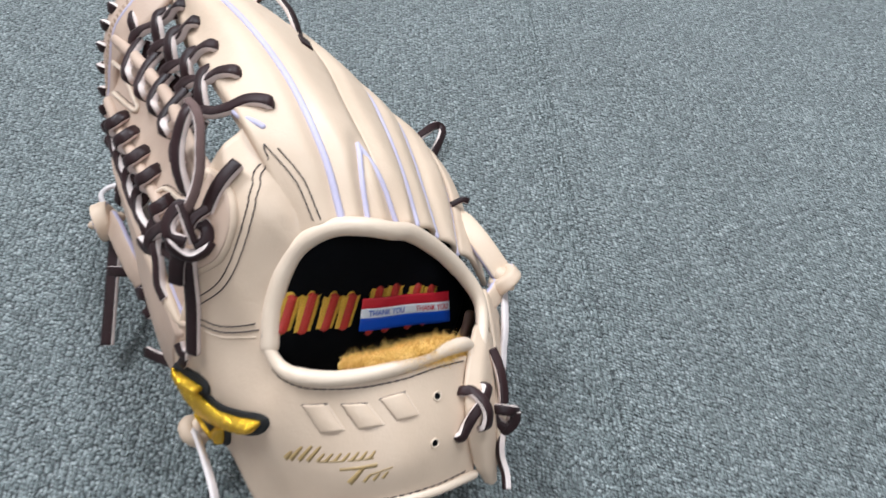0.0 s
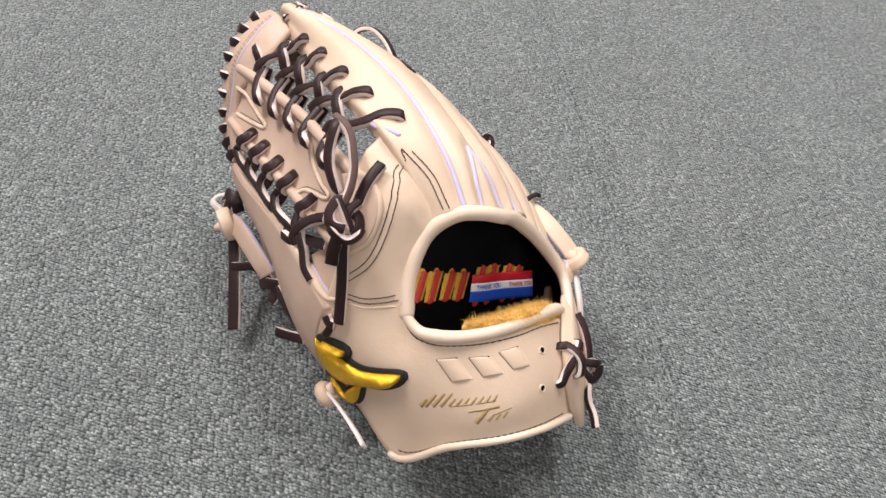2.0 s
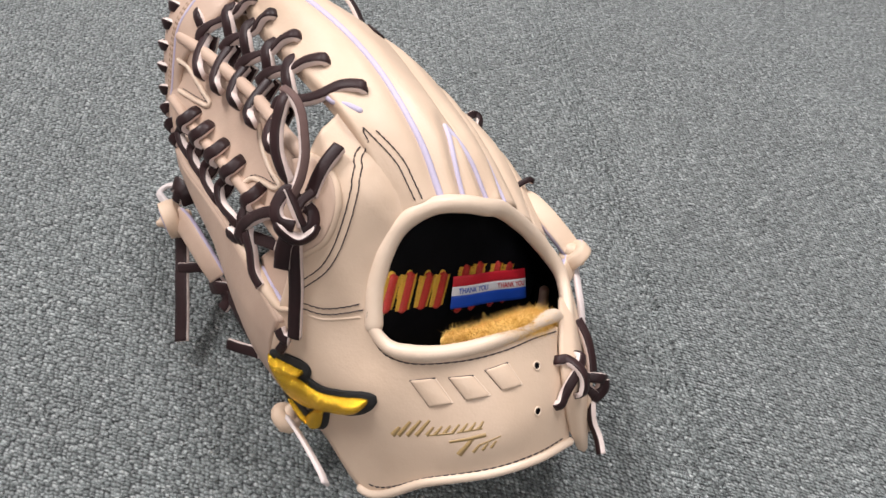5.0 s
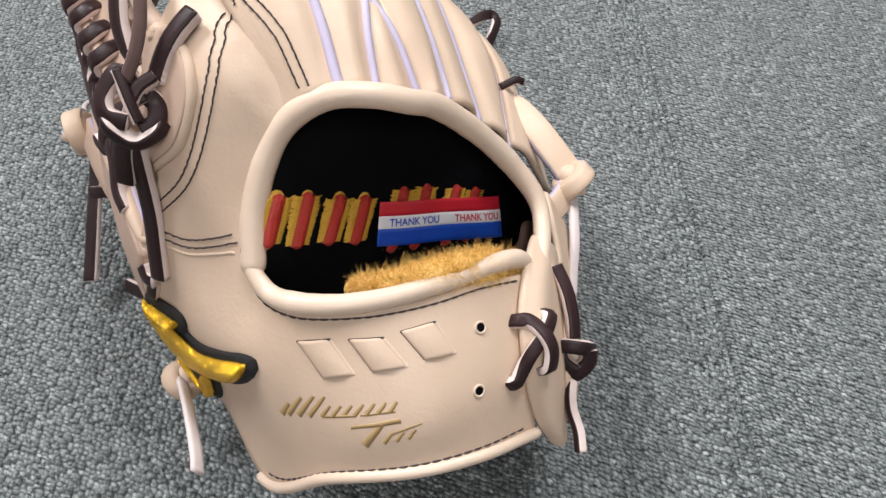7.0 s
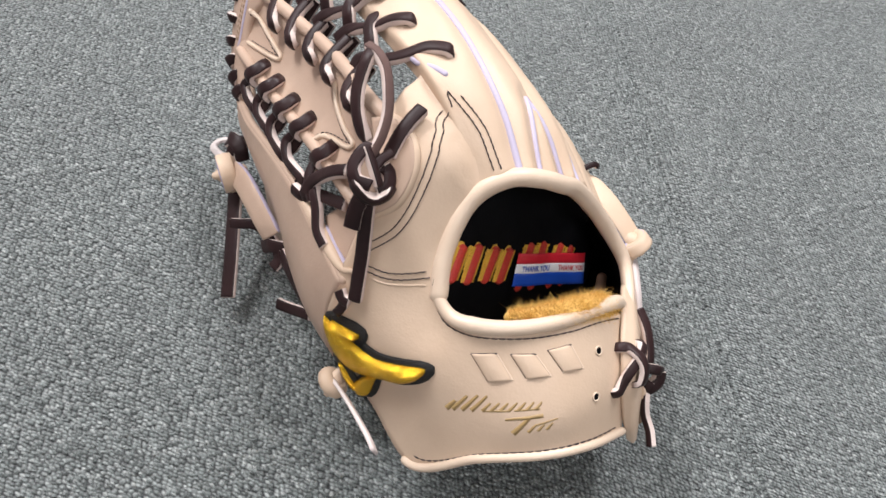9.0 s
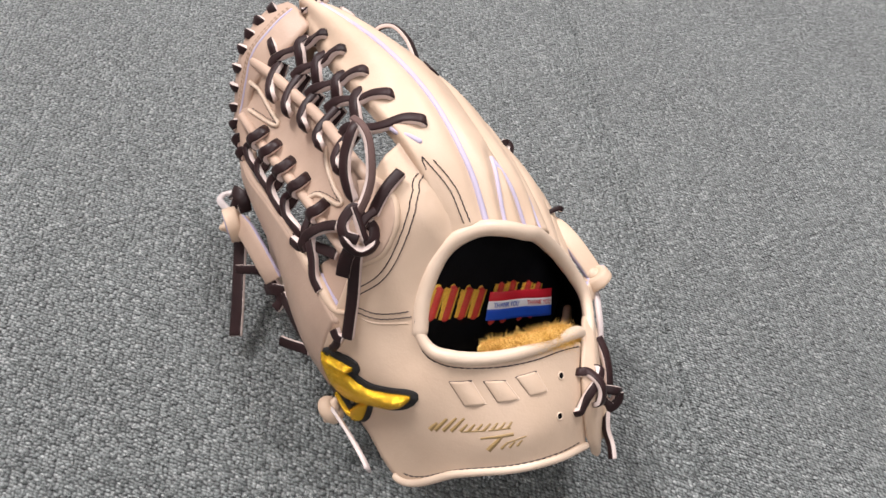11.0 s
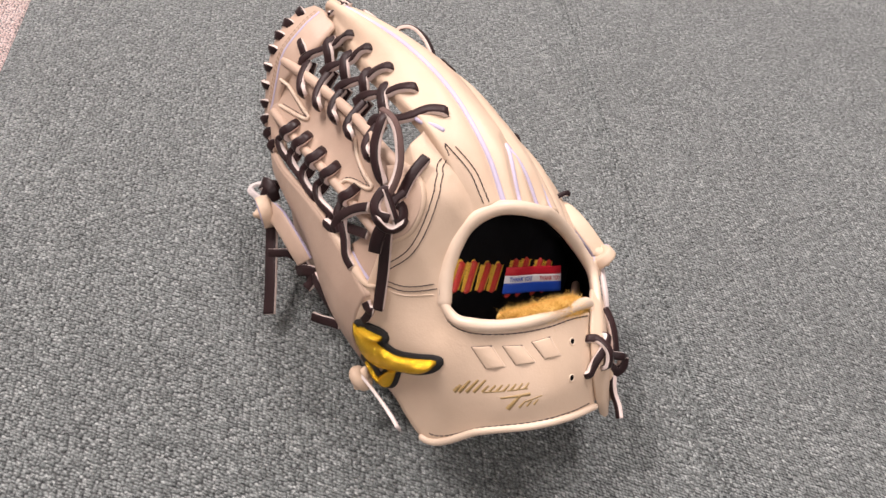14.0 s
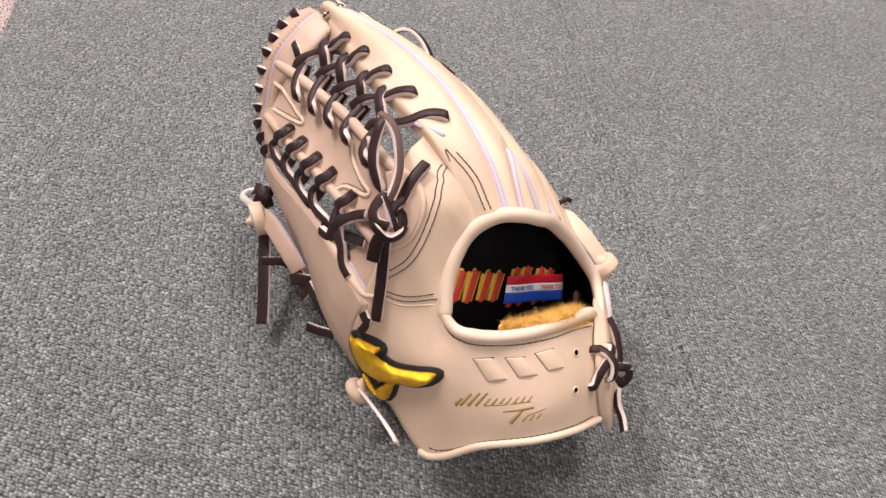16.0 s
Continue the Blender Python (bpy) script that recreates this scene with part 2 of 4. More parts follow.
def ribbon(p, up, width=0.62, th=0.24, bm=None, raw=1):
    """A flat leather lace along p; up is one direction or one for each point. Dark grain side up, raw cut edges."""
    up = np.broadcast_to(np.asarray(up, float), p.shape)
    t = np.gradient(p, axis=0)
    t /= np.maximum(np.linalg.norm(t, axis=1, keepdims=True), 1e-12)
    side = np.cross(t, up)
    side /= np.maximum(np.linalg.norm(side, axis=1, keepdims=True), 1e-12)
    n = np.cross(side, t)
    w = np.broadcast_to(np.asarray(width, float), (len(p),)) * K * 0.5
    h = th * K * 0.58
    prof = [(-0.88, 1.0), (-0.4, 1.15), (0.4, 1.15), (0.88, 1.0), (1.0, 0.7), (1.0, -0.8), (0.93, -1.0), (-0.93, -1.0), (-1.0, -0.8), (-1.0, 0.7)]
    bm = bm or bmesh.new()
    rings = [[bm.verts.new(p[i] + side[i] * (a * w[i]) + n[i] * (b * h)) for a, b in prof] for i in range(len(p))]
    m = len(prof)
    for i in range(len(p) - 1):
        for s in range(m):
            f = bm.faces.new((rings[i][s], rings[i][(s + 1) % m], rings[i + 1][(s + 1) % m], rings[i + 1][s]))
            f.material_index = 0 if s in (9, 0, 1, 2, 3) else (2 if s == 6 else raw)
    for f in (bm.faces.new(rings[0][::-1]), bm.faces.new(rings[-1])):
        f.material_index = raw
    return bm


def lace(name, points, up, width=0.62, th=0.24, n=40, parent=None, label=""):
    """up: one direction, or one for each of the points."""
    up = np.asarray(up, float)
    if up.ndim == 2:
        up = crom(up, np.linspace(0, len(points) - 1, n))
    return part(name, ribbon(curve(points, n), up, width, th), [LACE, RAW, SUEDE], parent, label)


# ---- the room ----
def box(x0, y0, z0, x1, y1, z1):
    bm = bmesh.new()
    bmesh.ops.create_cube(bm, size=1, matrix=Matrix.Translation(((x0 + x1) / 2, (y0 + y1) / 2, (z0 + z1) / 2)) @ Matrix.Diagonal((x1 - x0, y1 - y0, z1 - z0, 1)))
    return bm


def flat(ob):
    for p in ob.data.polygons:
        p.use_smooth = False
    return ob


RX0, RX1, RY0, RY1 = -2.6, 2.4, -2.2, 2.8
subfloor = tagged(flat(part("floor", box(RX0, RY0, -0.06, RX1, RY1, -0.012), WALL_PAINT)), "office floor laid with flecked grey-green carpet tiles", "floor", kind="structure")
for nm, b in (("wall_north", (RX0, RY1, 0, RX1, RY1 + 0.1, CEILING_Z)), ("wall_south", (RX0, RY0 - 0.1, 0, RX1, RY0, CEILING_Z)),
              ("wall_east", (RX1, RY0 - 0.1, 0, RX1 + 0.1, RY1 + 0.1, CEILING_Z)), ("wall_west", (RX0 - 0.1, RY0 - 0.1, 0, RX0, RY1 + 0.1, CEILING_Z))):
    tagged(flat(part(nm, box(b[0], b[1], -0.06, b[3], b[4], b[5]), WALL_PAINT)), "plain off-white painted office wall", "wall", kind="structure")
tagged(flat(part("ceiling", box(RX0 - 0.1, RY0 - 0.1, CEILING_Z, RX1 + 0.1, RY1 + 0.1, CEILING_Z + 0.1), WALL_PAINT)), "plain white office ceiling with fluorescent lights", "ceiling", kind="structure")

def carpet_tile(x0, y0, x1, y1, material):
    """A carpet tile with a softly rounded, slightly uneven edge."""
    bm = bmesh.new()
    nx, ny = 14, 14
    zs = lambda i, j: -0.0011 if i in (0, nx) else 0.0
    xs = [x0, x0 + 0.0009] + [x0 + 0.0009 + (x1 - x0 - 0.0018) * q / (nx - 2) for q in range(1, nx - 2)] + [x1 - 0.0009, x1]
    ys = [y0, y0 + 0.002] + [y0 + 0.002 + (y1 - y0 - 0.004) * q / (ny - 2) for q in range(1, ny - 2)] + [y1 - 0.002, y1]
    v = [[bm.verts.new((xs[i], ys[j], zs(i, j))) for j in range(ny + 1)] for i in range(nx + 1)]
    for i in range(nx):
        for j in range(ny):
            bm.faces.new((v[i][j], v[i + 1][j], v[i + 1][j + 1], v[i][j + 1]))
    rim = [v[i][0] for i in range(nx + 1)] + [v[nx][j] for j in range(1, ny + 1)] + [v[i][ny] for i in range(nx - 1, -1, -1)] + [v[0][j] for j in range(ny - 1, 0, -1)]
    low = [bm.verts.new((q.co.x, q.co.y, -0.0115)) for q in rim]
    for q in range(len(rim)):
        bm.faces.new((rim[q], low[q], low[(q + 1) % len(rim)], rim[(q + 1) % len(rim)]))
    return part("carpet_tile", bm, material, subfloor)


# tile joints run at a slight angle to the view
TILE, TILE_TURN = 0.495, 3.6
lay = Matrix.Translation((0.1395, 0.0, 0.0)) @ Matrix.Rotation(radians(TILE_TURN), 4, "Z")
for i in range(-7, 7):
    for j in range(-6, 8):
        cx, cy = (lay @ Vector(((i + 0.5) * TILE, (j + 0.45) * TILE, 0))).to_2d()
        if not (RX0 - 0.25 < cx < RX1 + 0.25 and RY0 - 0.25 < cy < RY1 + 0.25):
            continue
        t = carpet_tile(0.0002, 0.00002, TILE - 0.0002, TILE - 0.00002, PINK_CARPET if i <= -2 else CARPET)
        t.matrix_world = lay @ pose(i * TILE, (j - 0.05) * TILE, 0)
        if not (RX0 + 0.4 < cx < RX1 - 0.4 and RY0 + 0.4 < cy < RY1 - 0.4):
            # tiles along the walls are cut to fit
            bm = bmesh.new()
            bm.from_mesh(t.data)
            bm.transform(t.matrix_world)
            for co, no in (((RX0, 0, 0), (-1, 0, 0)), ((RX1, 0, 0), (1, 0, 0)), ((0, RY0, 0), (0, -1, 0)), ((0, RY1, 0), (0, 1, 0))):
                bmesh.ops.bisect_plane(bm, geom=bm.verts[:] + bm.edges[:] + bm.faces[:], plane_co=co, plane_no=no, clear_outer=True)
            bm.transform(t.matrix_world.inverted())
            if len(bm.faces):
                bm.to_mesh(t.data)
            else:
                bpy.data.objects.remove(t)
            bm.free()

# ---- snapping onto the leather ----
from mathutils.bvhtree import BVHTree


def tree_of(*grids):
    """A search tree over the outer faces of leather grids."""
    verts, polys = [], []
    for g in grids:
        base, (nu, nv) = len(verts), g.shape[:2]
        verts += [Vector(q) for q in g.reshape(-1, 3)]
        polys += [[base + i * nv + j, base + (i + 1) * nv + j, base + (i + 1) * nv + j + 1, base + i * nv + j + 1] for i in range(nu - 1) for j in range(nv - 1)]
    return BVHTree.FromPolygons(verts, polys)


def snap(points, tree, lift=0.0, k=K):
    """Points moved to the nearest leather, lifted off it; with the outward normals."""
    out, ns = [], []
    for p in np.asarray(points, float) * k:
        q, n, _, _ = tree.find_nearest(Vector(p))
        n = np.array(n)
        if n @ (EYE_SIDE - p) < 0:
            n = -n
        out.append(np.array(q) + n * lift * K)
        ns.append(n)
    return np.array(out), np.array(ns)


def side_step(p, n, d):
    t = np.gradient(p, axis=0)
    t /= np.maximum(np.linalg.norm(t, axis=1, keepdims=True), 1e-12)
    return p + np.cross(t, n) * d * K


def stitch_row(p, tree, parent, material=None, length=0.27, space=0.055, radius=0.034, lift=0.015):
    """Short thread stitches along p (metres) on the leather."""
    s = np.r_[0, np.cumsum(np.linalg.norm(np.diff(p, axis=0), axis=1))] / K
    bm, at = bmesh.new(), 0.0
    while at + length < s[-1]:
        seg = np.stack([np.interp(np.linspace(at, at + length, 4), s, p[:, c]) for c in range(3)], 1)
        q, n = snap(seg, tree, lift, 1.0)
        q[0] -= n[0] * 0.05 * K
        q[-1] -= n[-1] * 0.05 * K
        tube(q, radius * K, 5, bm=bm)
        at += length + space
    ob = part("stitching", bm, material or STITCH, parent)
    ob["kind"] = "stuff"
    return ob


# ---- the glove: large forms (plan in units of K) ----
glove = tagged(new("baseball_glove"), "cream leather baseball glove with brown laces, palm down on carpet", "baseball glove")
glove.location = Vector((-5, 28, 0)) * K

# finger columns from the wrist opening to the tips, index side to little-finger side
COL_A = [(-4.0, 22.75, 15.5), (-6.3, 26.2, 18.3), (-8.5, 29.9, 18.4), (-11.0, 34.5, 17.7), (-13.5, 40.2, 16.8)]
COL_Z = [(-4.2, 22.65, 14.9), (-6.6, 26.1, 17.4), (-8.8, 29.8, 17.4), (-11.3, 34.4, 16.6), (-13.7, 40.1, 15.8)]
COL_B = [(-2.4, 23.55, 16.02), (-3.5, 26.46, 17.37), (-5.64, 30.47, 18.53), (-8.66, 34.97, 18.6), (-12.58, 40.3, 17.4)]
COL_C = [(0.1, 24.75, 14.5), (-1.2, 27.4, 16.1), (-2.8, 31.3, 16.0), (-4.7, 36.1, 15.35), (-7.75, 40.6, 14.3)]
COL_D = [(1.12, 25.4, 13.8), (0.28, 28.62, 14.0), (-0.84, 32.6, 13.5), (-2.15, 36.59, 12.5), (-4.8, 40.95, 11.1)]
COL_E = [(2.25, 26.57, 11.57), (1.56, 29.27, 11.67), (0.77, 33.01, 11.02), (-0.3, 37.06, 9.96), (-2.52, 41.06, 8.36)]
COL_F = [(3.57, 27.13, 9.51), (3.15, 31.11, 9.15), (2.45, 34.8, 8.3), (1.2, 38.4, 7.0), (-0.7, 41.5, 5.4)]
COL_G = [(5.2, 28.2, 5.0), (4.8, 31.6, 4.0), (3.8, 35.0, 3.0), (2.3, 38.6, 1.9), (0.4, 41.4, 0.6)]
COLUMNS = [COL_Z, COL_A, COL_B, COL_C, COL_D, COL_E, COL_F, COL_G]


def curled(col):
    x, y, z = col[-1]
    return col + [(x - 0.35, y + 1.0, z - 1.5), (x + 0.2, y + 0.9, max(z - 4.5, 0.3))]


WELT_V = [(-1.1, 24.03, 15.6), (-1.55, 26.0, 16.5), (-1.9, 27.9, 16.7)]
NV = 14
finger_net = np.array([curled(c) for c in COLUMNS]).transpose(1, 0, 2)
fingers = patch(finger_net, 90, (len(COLUMNS) - 1) * NV + 1)
fn = normals(fingers)
if fn[30, 20][2] < 0:
    fn = -fn
valley = tree_of(fingers)
creases = [curve(c, 90) for c in COLUMNS[2:7]] + [snap(curve(WELT_V, 40), valley, 0.0, 1.0)[0]]
# lavender shows along the whole crease, but only up to the fork between the two middle fingers
welts = [creases[0], snap(curve(COL_C[:1] + [(-0.75, 26.3, 15.5), (-1.9, 27.9, 16.7)], 40), valley, 0.0, 1.0)[0]] + creases[2:]
gap = np.min([np.min(np.linalg.norm(fingers[:, :, None, :] - w[None, None], axis=3), axis=2) for w in creases], axis=0)
pos = np.arange(fingers.shape[1]) / NV
plump = np.where(pos < 1, 0.0, np.where(pos < 2, np.sin(np.clip(pos - 1, 0, 1) * math.pi * 0.5) ** 1.5, 1.0))
fingers = fingers + fn * (0.34 * K * (1 - np.exp(-(gap / (0.6 * K)) ** 2)) * plump[None])[:, :, None]
FINGER_NAMES = ["index_finger", "middle_finger", "ring_finger", "ring_finger_side", "little_finger", "little_finger_side"]
for s, nm in enumerate(FINGER_NAMES):
    part(nm, sheet(fingers[:, (s + 1 if s else 0) * NV:(s + 2) * NV + 1], 0.3 * K), CREAM, glove, "padded cream leather finger stall")
for q, w in enumerate(welts):
    part("welt", tube(w, (0.2 if q == 0 else 0.16) * K, 8), WELT, glove, "lavender welt between the fingers")

# back panel and wrist strap: one band that runs round the wrist opening
BAND_IN = [(-3.75, 22.9, 15.75), (-4.95, 21.85, 14.3), (-5.55, 20.6, 12.75), (-5.62, 19.5, 11.7), (-5.11, 18.57, 11.0), (-4.34, 18.02, 10.94), (-3.18, 17.73, 11.13), (-1.15, 17.9, 11.2), (0.79, 18.5, 11.1), (2.4, 19.35, 10.8), (3.9, 20.3, 9.9)]
BAND_MID = [(-5.0, 24.2, 17.4), (-6.9, 22.9, 16.0), (-7.6, 21.2, 13.4), (-8.0, 19.7, 10.6), (-7.5, 18.2, 9.0), (-6.0, 16.9, 8.5), (-4.3, 15.8, 8.2), (-1.6, 15.0, 8.6), (0.8, 15.3, 8.9), (2.8, 16.5, 8.8), (4.3, 18.0, 8.4)]
BAND_OUT = [(-7.0, 27.6, 18.1), (-8.5, 25.2, 17.1), (-9.3, 22.2, 13.4), (-10.4, 20.6, 9.4), (-10.6, 20.2, 5.8), (-8.1, 17.8, 3.7), (-5.8, 14.7, 3.2), (-2.9, 13.95, 6.0), (0.1, 13.9, 6.95), (2.5, 14.6, 6.85), (4.6, 15.95, 5.9)]
band = patch([list(q) for q in zip(BAND_IN, BAND_MID, BAND_OUT)], 130, 26)
side_f, side_n = fingers[:, NV // 2:2 * NV + 1].reshape(-1, 3), fn[:, NV // 2:2 * NV + 1].reshape(-1, 3)
for i in range(7):
    for j in range(26):
        near = int(np.argmin(np.linalg.norm(side_f - band[i, j], axis=1)))
        over = (band[i, j] - side_f[near]) @ side_n[near]
        if np.linalg.norm(side_f[near] - band[i, j]) < 1.0 * K:
            band[i, j] -= side_n[near] * max(0.0, over + 0.08 * K) * (1 - i / 7)
strap = part("wrist_strap", sheet(band, 0.28 * K), CREAM, glove, "smooth cream leather back panel and wrist strap")

# padded roll round the opening


def roll_girth(n, sizes, seed):
    """Girth of a padded roll along its length, with soft puckers."""
    g = np.interp(np.linspace(0, 1, n), np.linspace(0, 1, len(sizes)), sizes)
    wave = np.array([noise.noise(Vector((q * 0.16, seed, 0))) + 0.6 * noise.noise(Vector((q * 0.5, seed, 4.0))) for q in range(n)])
    return g * (1 + 0.05 * wave) * K


ROLL_LOW = [(-5.35, 20.0, 12.0), (-5.54, 19.44, 11.51), (-4.88, 18.6, 11.07), (-3.85, 18.06, 11.28), (-2.35, 17.95, 11.4), (-0.5, 18.34, 11.39), (1.43, 19.21, 11.21), (2.89, 20.18, 10.78), (3.75, 20.9, 10.1), (4.1, 21.1, 9.4)]
ROLL_HIGH = [(-5.5, 19.55, 11.45), (-5.44, 20.77, 12.68), (-4.95, 21.99, 14.09), (-4.07, 22.79, 15.21), (-2.76, 23.21, 15.84), (-1.32, 23.49, 15.69), (-0.11, 23.83, 15.1), (0.84, 24.5, 14.19), (2.4, 24.89, 12.38), (3.71, 24.72, 10.8), (4.65, 23.97, 9.72), (4.82, 22.43, 9.29), (4.6, 20.68, 9.21), (4.21, 19.37, 9.11), (3.96, 18.35, 8.45), (4.27, 17.13, 7.26), (5.0, 16.4, 5.75)]
part("opening_roll", tube(curve(ROLL_LOW, 90), roll_girth(90, [0.26, 0.40, 0.36, 0.37, 0.38], 3.0), 18), CREAM_ROLL, glove, "padded cream leather roll on the strap edge")
part("opening_roll", tube(curve(ROLL_HIGH, 130), roll_girth(130, [0.46, 0.46, 0.45, 0.45, 0.45, 0.43, 0.36, 0.28, 0.18, 0.12], 8.0), 18), CREAM_ROLL, glove, "padded cream leather roll over the wrist opening")

# lining
O_L, E1, E2 = np.array((-1.6, 23.0, 10.8)), np.array((0.748, 0.45, -0.489)), np.array((0.15, 0.68, 0.72))
N_L = np.cross(E1, E2)


def on_lining(a, b, lift=0.0):
    sag = -0.3 * (a - 7.0) ** 2 if a > 7.0 else (-0.35 * (a + 4.2) ** 2 if a < -4.2 else 0.0)
    return O_L + E1 * a + E2 * b + N_L * (sag + lift)


def lining_row(b):
    left, right, drop = (-4.95, 8.2, 0.25 * max(0, b - 2)) if b > -3 else (-3.6 + 0.5 * (-3 - b), 7.6, 0.5 * (-b - 2.5))
    right = 7.3 - 0.5 * (b - 1) if b > 1 else right
    return [on_lining(left + (right - left) * f, b, -drop) for f in (0, 0.09, 0.25, 0.45, 0.65, 0.85, 1)]


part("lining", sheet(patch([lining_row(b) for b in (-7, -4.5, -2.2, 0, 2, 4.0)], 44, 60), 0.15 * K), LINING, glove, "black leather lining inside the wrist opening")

INNER_WALL = [[(2.2, 25.6, 12.0), (3.0, 26.6, 10.0), (3.0, 27.2, 7.0), (2.0, 27.0, 4.8)], [(3.3, 25.6, 10.6), (4.3, 26.7, 7.6), (4.0, 26.9, 4.8), (2.4, 26.4, 4.4)], [(4.3, 24.9, 9.7), (5.0, 25.7, 7.0), (4.4, 25.8, 4.6), (2.6, 25.2, 4.4)], [(4.95, 23.4, 9.1), (5.4, 23.6, 6.8), (4.7, 23.6, 4.4), (2.6, 23.0, 4.0)], [(4.8, 21.4, 8.9), (5.3, 21.3, 6.8), (4.6, 21.2, 4.6), (2.4, 20.8, 4.2)], [(4.6, 19.7, 8.7), (5.0, 19.6, 7.0), (4.2, 19.4, 5.0), (2.0, 19.0, 4.6)]]
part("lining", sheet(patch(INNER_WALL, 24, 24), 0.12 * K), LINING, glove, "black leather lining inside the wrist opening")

# thumb
THUMB_TOP = [(-17.2, 35.0, 8.3), (-16.2, 32.4, 9.0), (-14.5, 29.2, 10.0), (-12.8, 25.9, 10.9), (-11.2, 23.0, 10.5), (-10.0, 20.8, 10.2)]
THUMB_MID = [(-16.9, 34.2, 6.7), (-15.8, 31.5, 7.2), (-14.3, 28.2, 7.8), (-13.1, 25.2, 8.0), (-11.7, 22.4, 8.0), (-10.5, 20.7, 8.0)]
THUMB_LOW = [(-16.0, 34.2, 4.6), (-15.0, 31.2, 4.6), (-13.5, 27.7, 4.6), (-12.7, 24.9, 4.8), (-11.6, 22.3, 5.0), (-10.4, 20.4, 5.2)]
THUMB_IN = [(-15.6, 34.0, 1.5), (-14.4, 30.4, 0.8), (-12.6, 27.2, 0.6), (-11.4, 24.8, 0.6), (-10.0, 22.5, 0.8), (-8.8, 20.4, 1.2)]
thumb = part("thumb", sheet(patch([list(q) for q in zip(THUMB_TOP, THUMB_MID, THUMB_LOW, THUMB_IN)], 60, 34), 0.3 * K), TAN, glove, "tan leather thumb stall")

# web
TUBE_UP = [(-16.5, 38.0, 14.1), (-14.6, 35.5, 14.7), (-13.2, 33.5, 15.1), (-12.0, 31.7, 15.5), (-10.9, 29.5, 16.1), (-9.7, 27.0, 16.6), (-8.6, 25.4, 16.6), (-7.9, 24.2, 16.1)]
TUBE_LOW = [(-17.2, 36.0, 11.1), (-16.0, 33.7, 11.6), (-15.0, 31.9, 11.9), (-13.9, 30.1, 12.3), (-12.8, 28.3, 12.6), (-11.5, 26.1, 13.0), (-10.2, 23.9, 13.2), (-9.1, 22.3, 13.0)]
web_grid = patch([[np.array(a), np.array(a) * 0.5 + np.array(b) * 0.5 + (0.25, 0, -0.35), np.array(b)] for a, b in zip([(-17.3, 39.0, 13.5)] + TUBE_UP, [(-17.75, 37.3, 10.7)] + TUBE_LOW)], 56, 16)
web = part("web_panel", sheet(web_grid, 0.25 * K), TAN, glove, "tan leather web panel")
part("web_roll", tube(curve(TUBE_UP, 60), 0.36 * K, 12), TAN, web, "rolled upper edge of the web")
part("web_roll", tube(curve(TUBE_LOW, 60), 0.32 * K, 12), TAN, web, "rolled lower edge of the web")
BRIDGE_OUT = [(-14.7, 41.6, 16.5), (-16.1, 41.2, 15.9), (-17.3, 40.1, 14.6), (-17.9, 39.1, 12.8), (-18.1, 38.2, 10.7), (-18.0, 36.8, 9.2), (-17.2, 34.6, 8.4)]
BRIDGE_IN = [(-13.2, 38.8, 16.8), (-14.3, 37.7, 15.9), (-15.7, 37.0, 14.5), (-16.8, 37.0, 12.6), (-16.9, 36.2, 11.2), (-16.7, 35.0, 10.2), (-16.2, 33.4, 9.6)]
bridge_grid = patch([[np.array(a), (np.array(a) + np.array(b)) / 2 + (-0.15, 0.1, 0.3), np.array(b)] for a, b in zip(BRIDGE_OUT, BRIDGE_IN)], 50, 14)
bridge = part("web_bridge", sheet(bridge_grid, 0.4 * K), TAN, glove, "tan leather bridge along the top of the web")

# palm side, under the fingers
pocket = fingers[14:84:3, NV + 4:6 * NV:3] - fn[14:84:3, NV + 4:6 * NV:3] * 1.1 * K
part("palm", sheet(pocket, 0.2 * K), TAN, glove, "tan leather palm under the fingers")
HEEL = [[(-8.8, 20.4, 1.0), (-8.0, 24.0, 0.6), (-8.0, 30.0, 0.5)], [(-5.0, 17.0, 1.6), (-3.0, 23.0, 0.5), (-3.0, 30.0, 0.5)], [(0.0, 16.2, 3.0), (1.0, 23.0, 1.0), (1.0, 30.0, 0.6)], [(4.6, 17.6, 4.6), (5.5, 23.0, 2.4), (4.6, 30.0, 2.0)]]
part("heel", sheet(patch(HEEL, 24, 24), 0.3 * K), TAN, glove, "tan leather heel of the palm")

# little-finger side of the wrist: flap that overlaps the strap, and side wall
FLAP = [[(4.5, 22.4, 9.6), (5.2, 22.4, 9.1), (5.6, 22.6, 8.0)], [(4.1, 20.4, 10.0), (4.9, 20.2, 9.5), (5.6, 20.4, 7.9)], [(3.9, 18.6, 9.6), (4.8, 18.1, 9.0), (5.7, 18.5, 7.3)], [(4.1, 17.2, 8.3), (4.9, 16.9, 7.7), (5.8, 17.5, 6.2)], [(4.6, 16.2, 6.5), (5.3, 16.1, 5.9), (5.9, 16.8, 5.2)], [(5.3, 16.0, 4.8), (5.7, 16.0, 4.5), (6.0, 16.3, 4.3)]]
flap_grid = patch(FLAP, 40, 14)
flap = part("flap", sheet(flap_grid, 0.28 * K), CREAM, glove, "cream leather flap laced over the strap end")
SIDE = [[(5.0, 25.6, 8.2), (6.2, 25.4, 5.6), (6.0, 25.6, 3.0)], [(5.4, 22.6, 8.0), (6.3, 22.4, 5.4), (6.0, 22.8, 2.4)], [(5.6, 18.6, 7.2), (6.2, 19.0, 5.4), (5.6, 19.6, 3.2)], [(5.8, 16.9, 5.2), (6.0, 17.4, 4.6), (5.2, 17.8, 3.8)]]
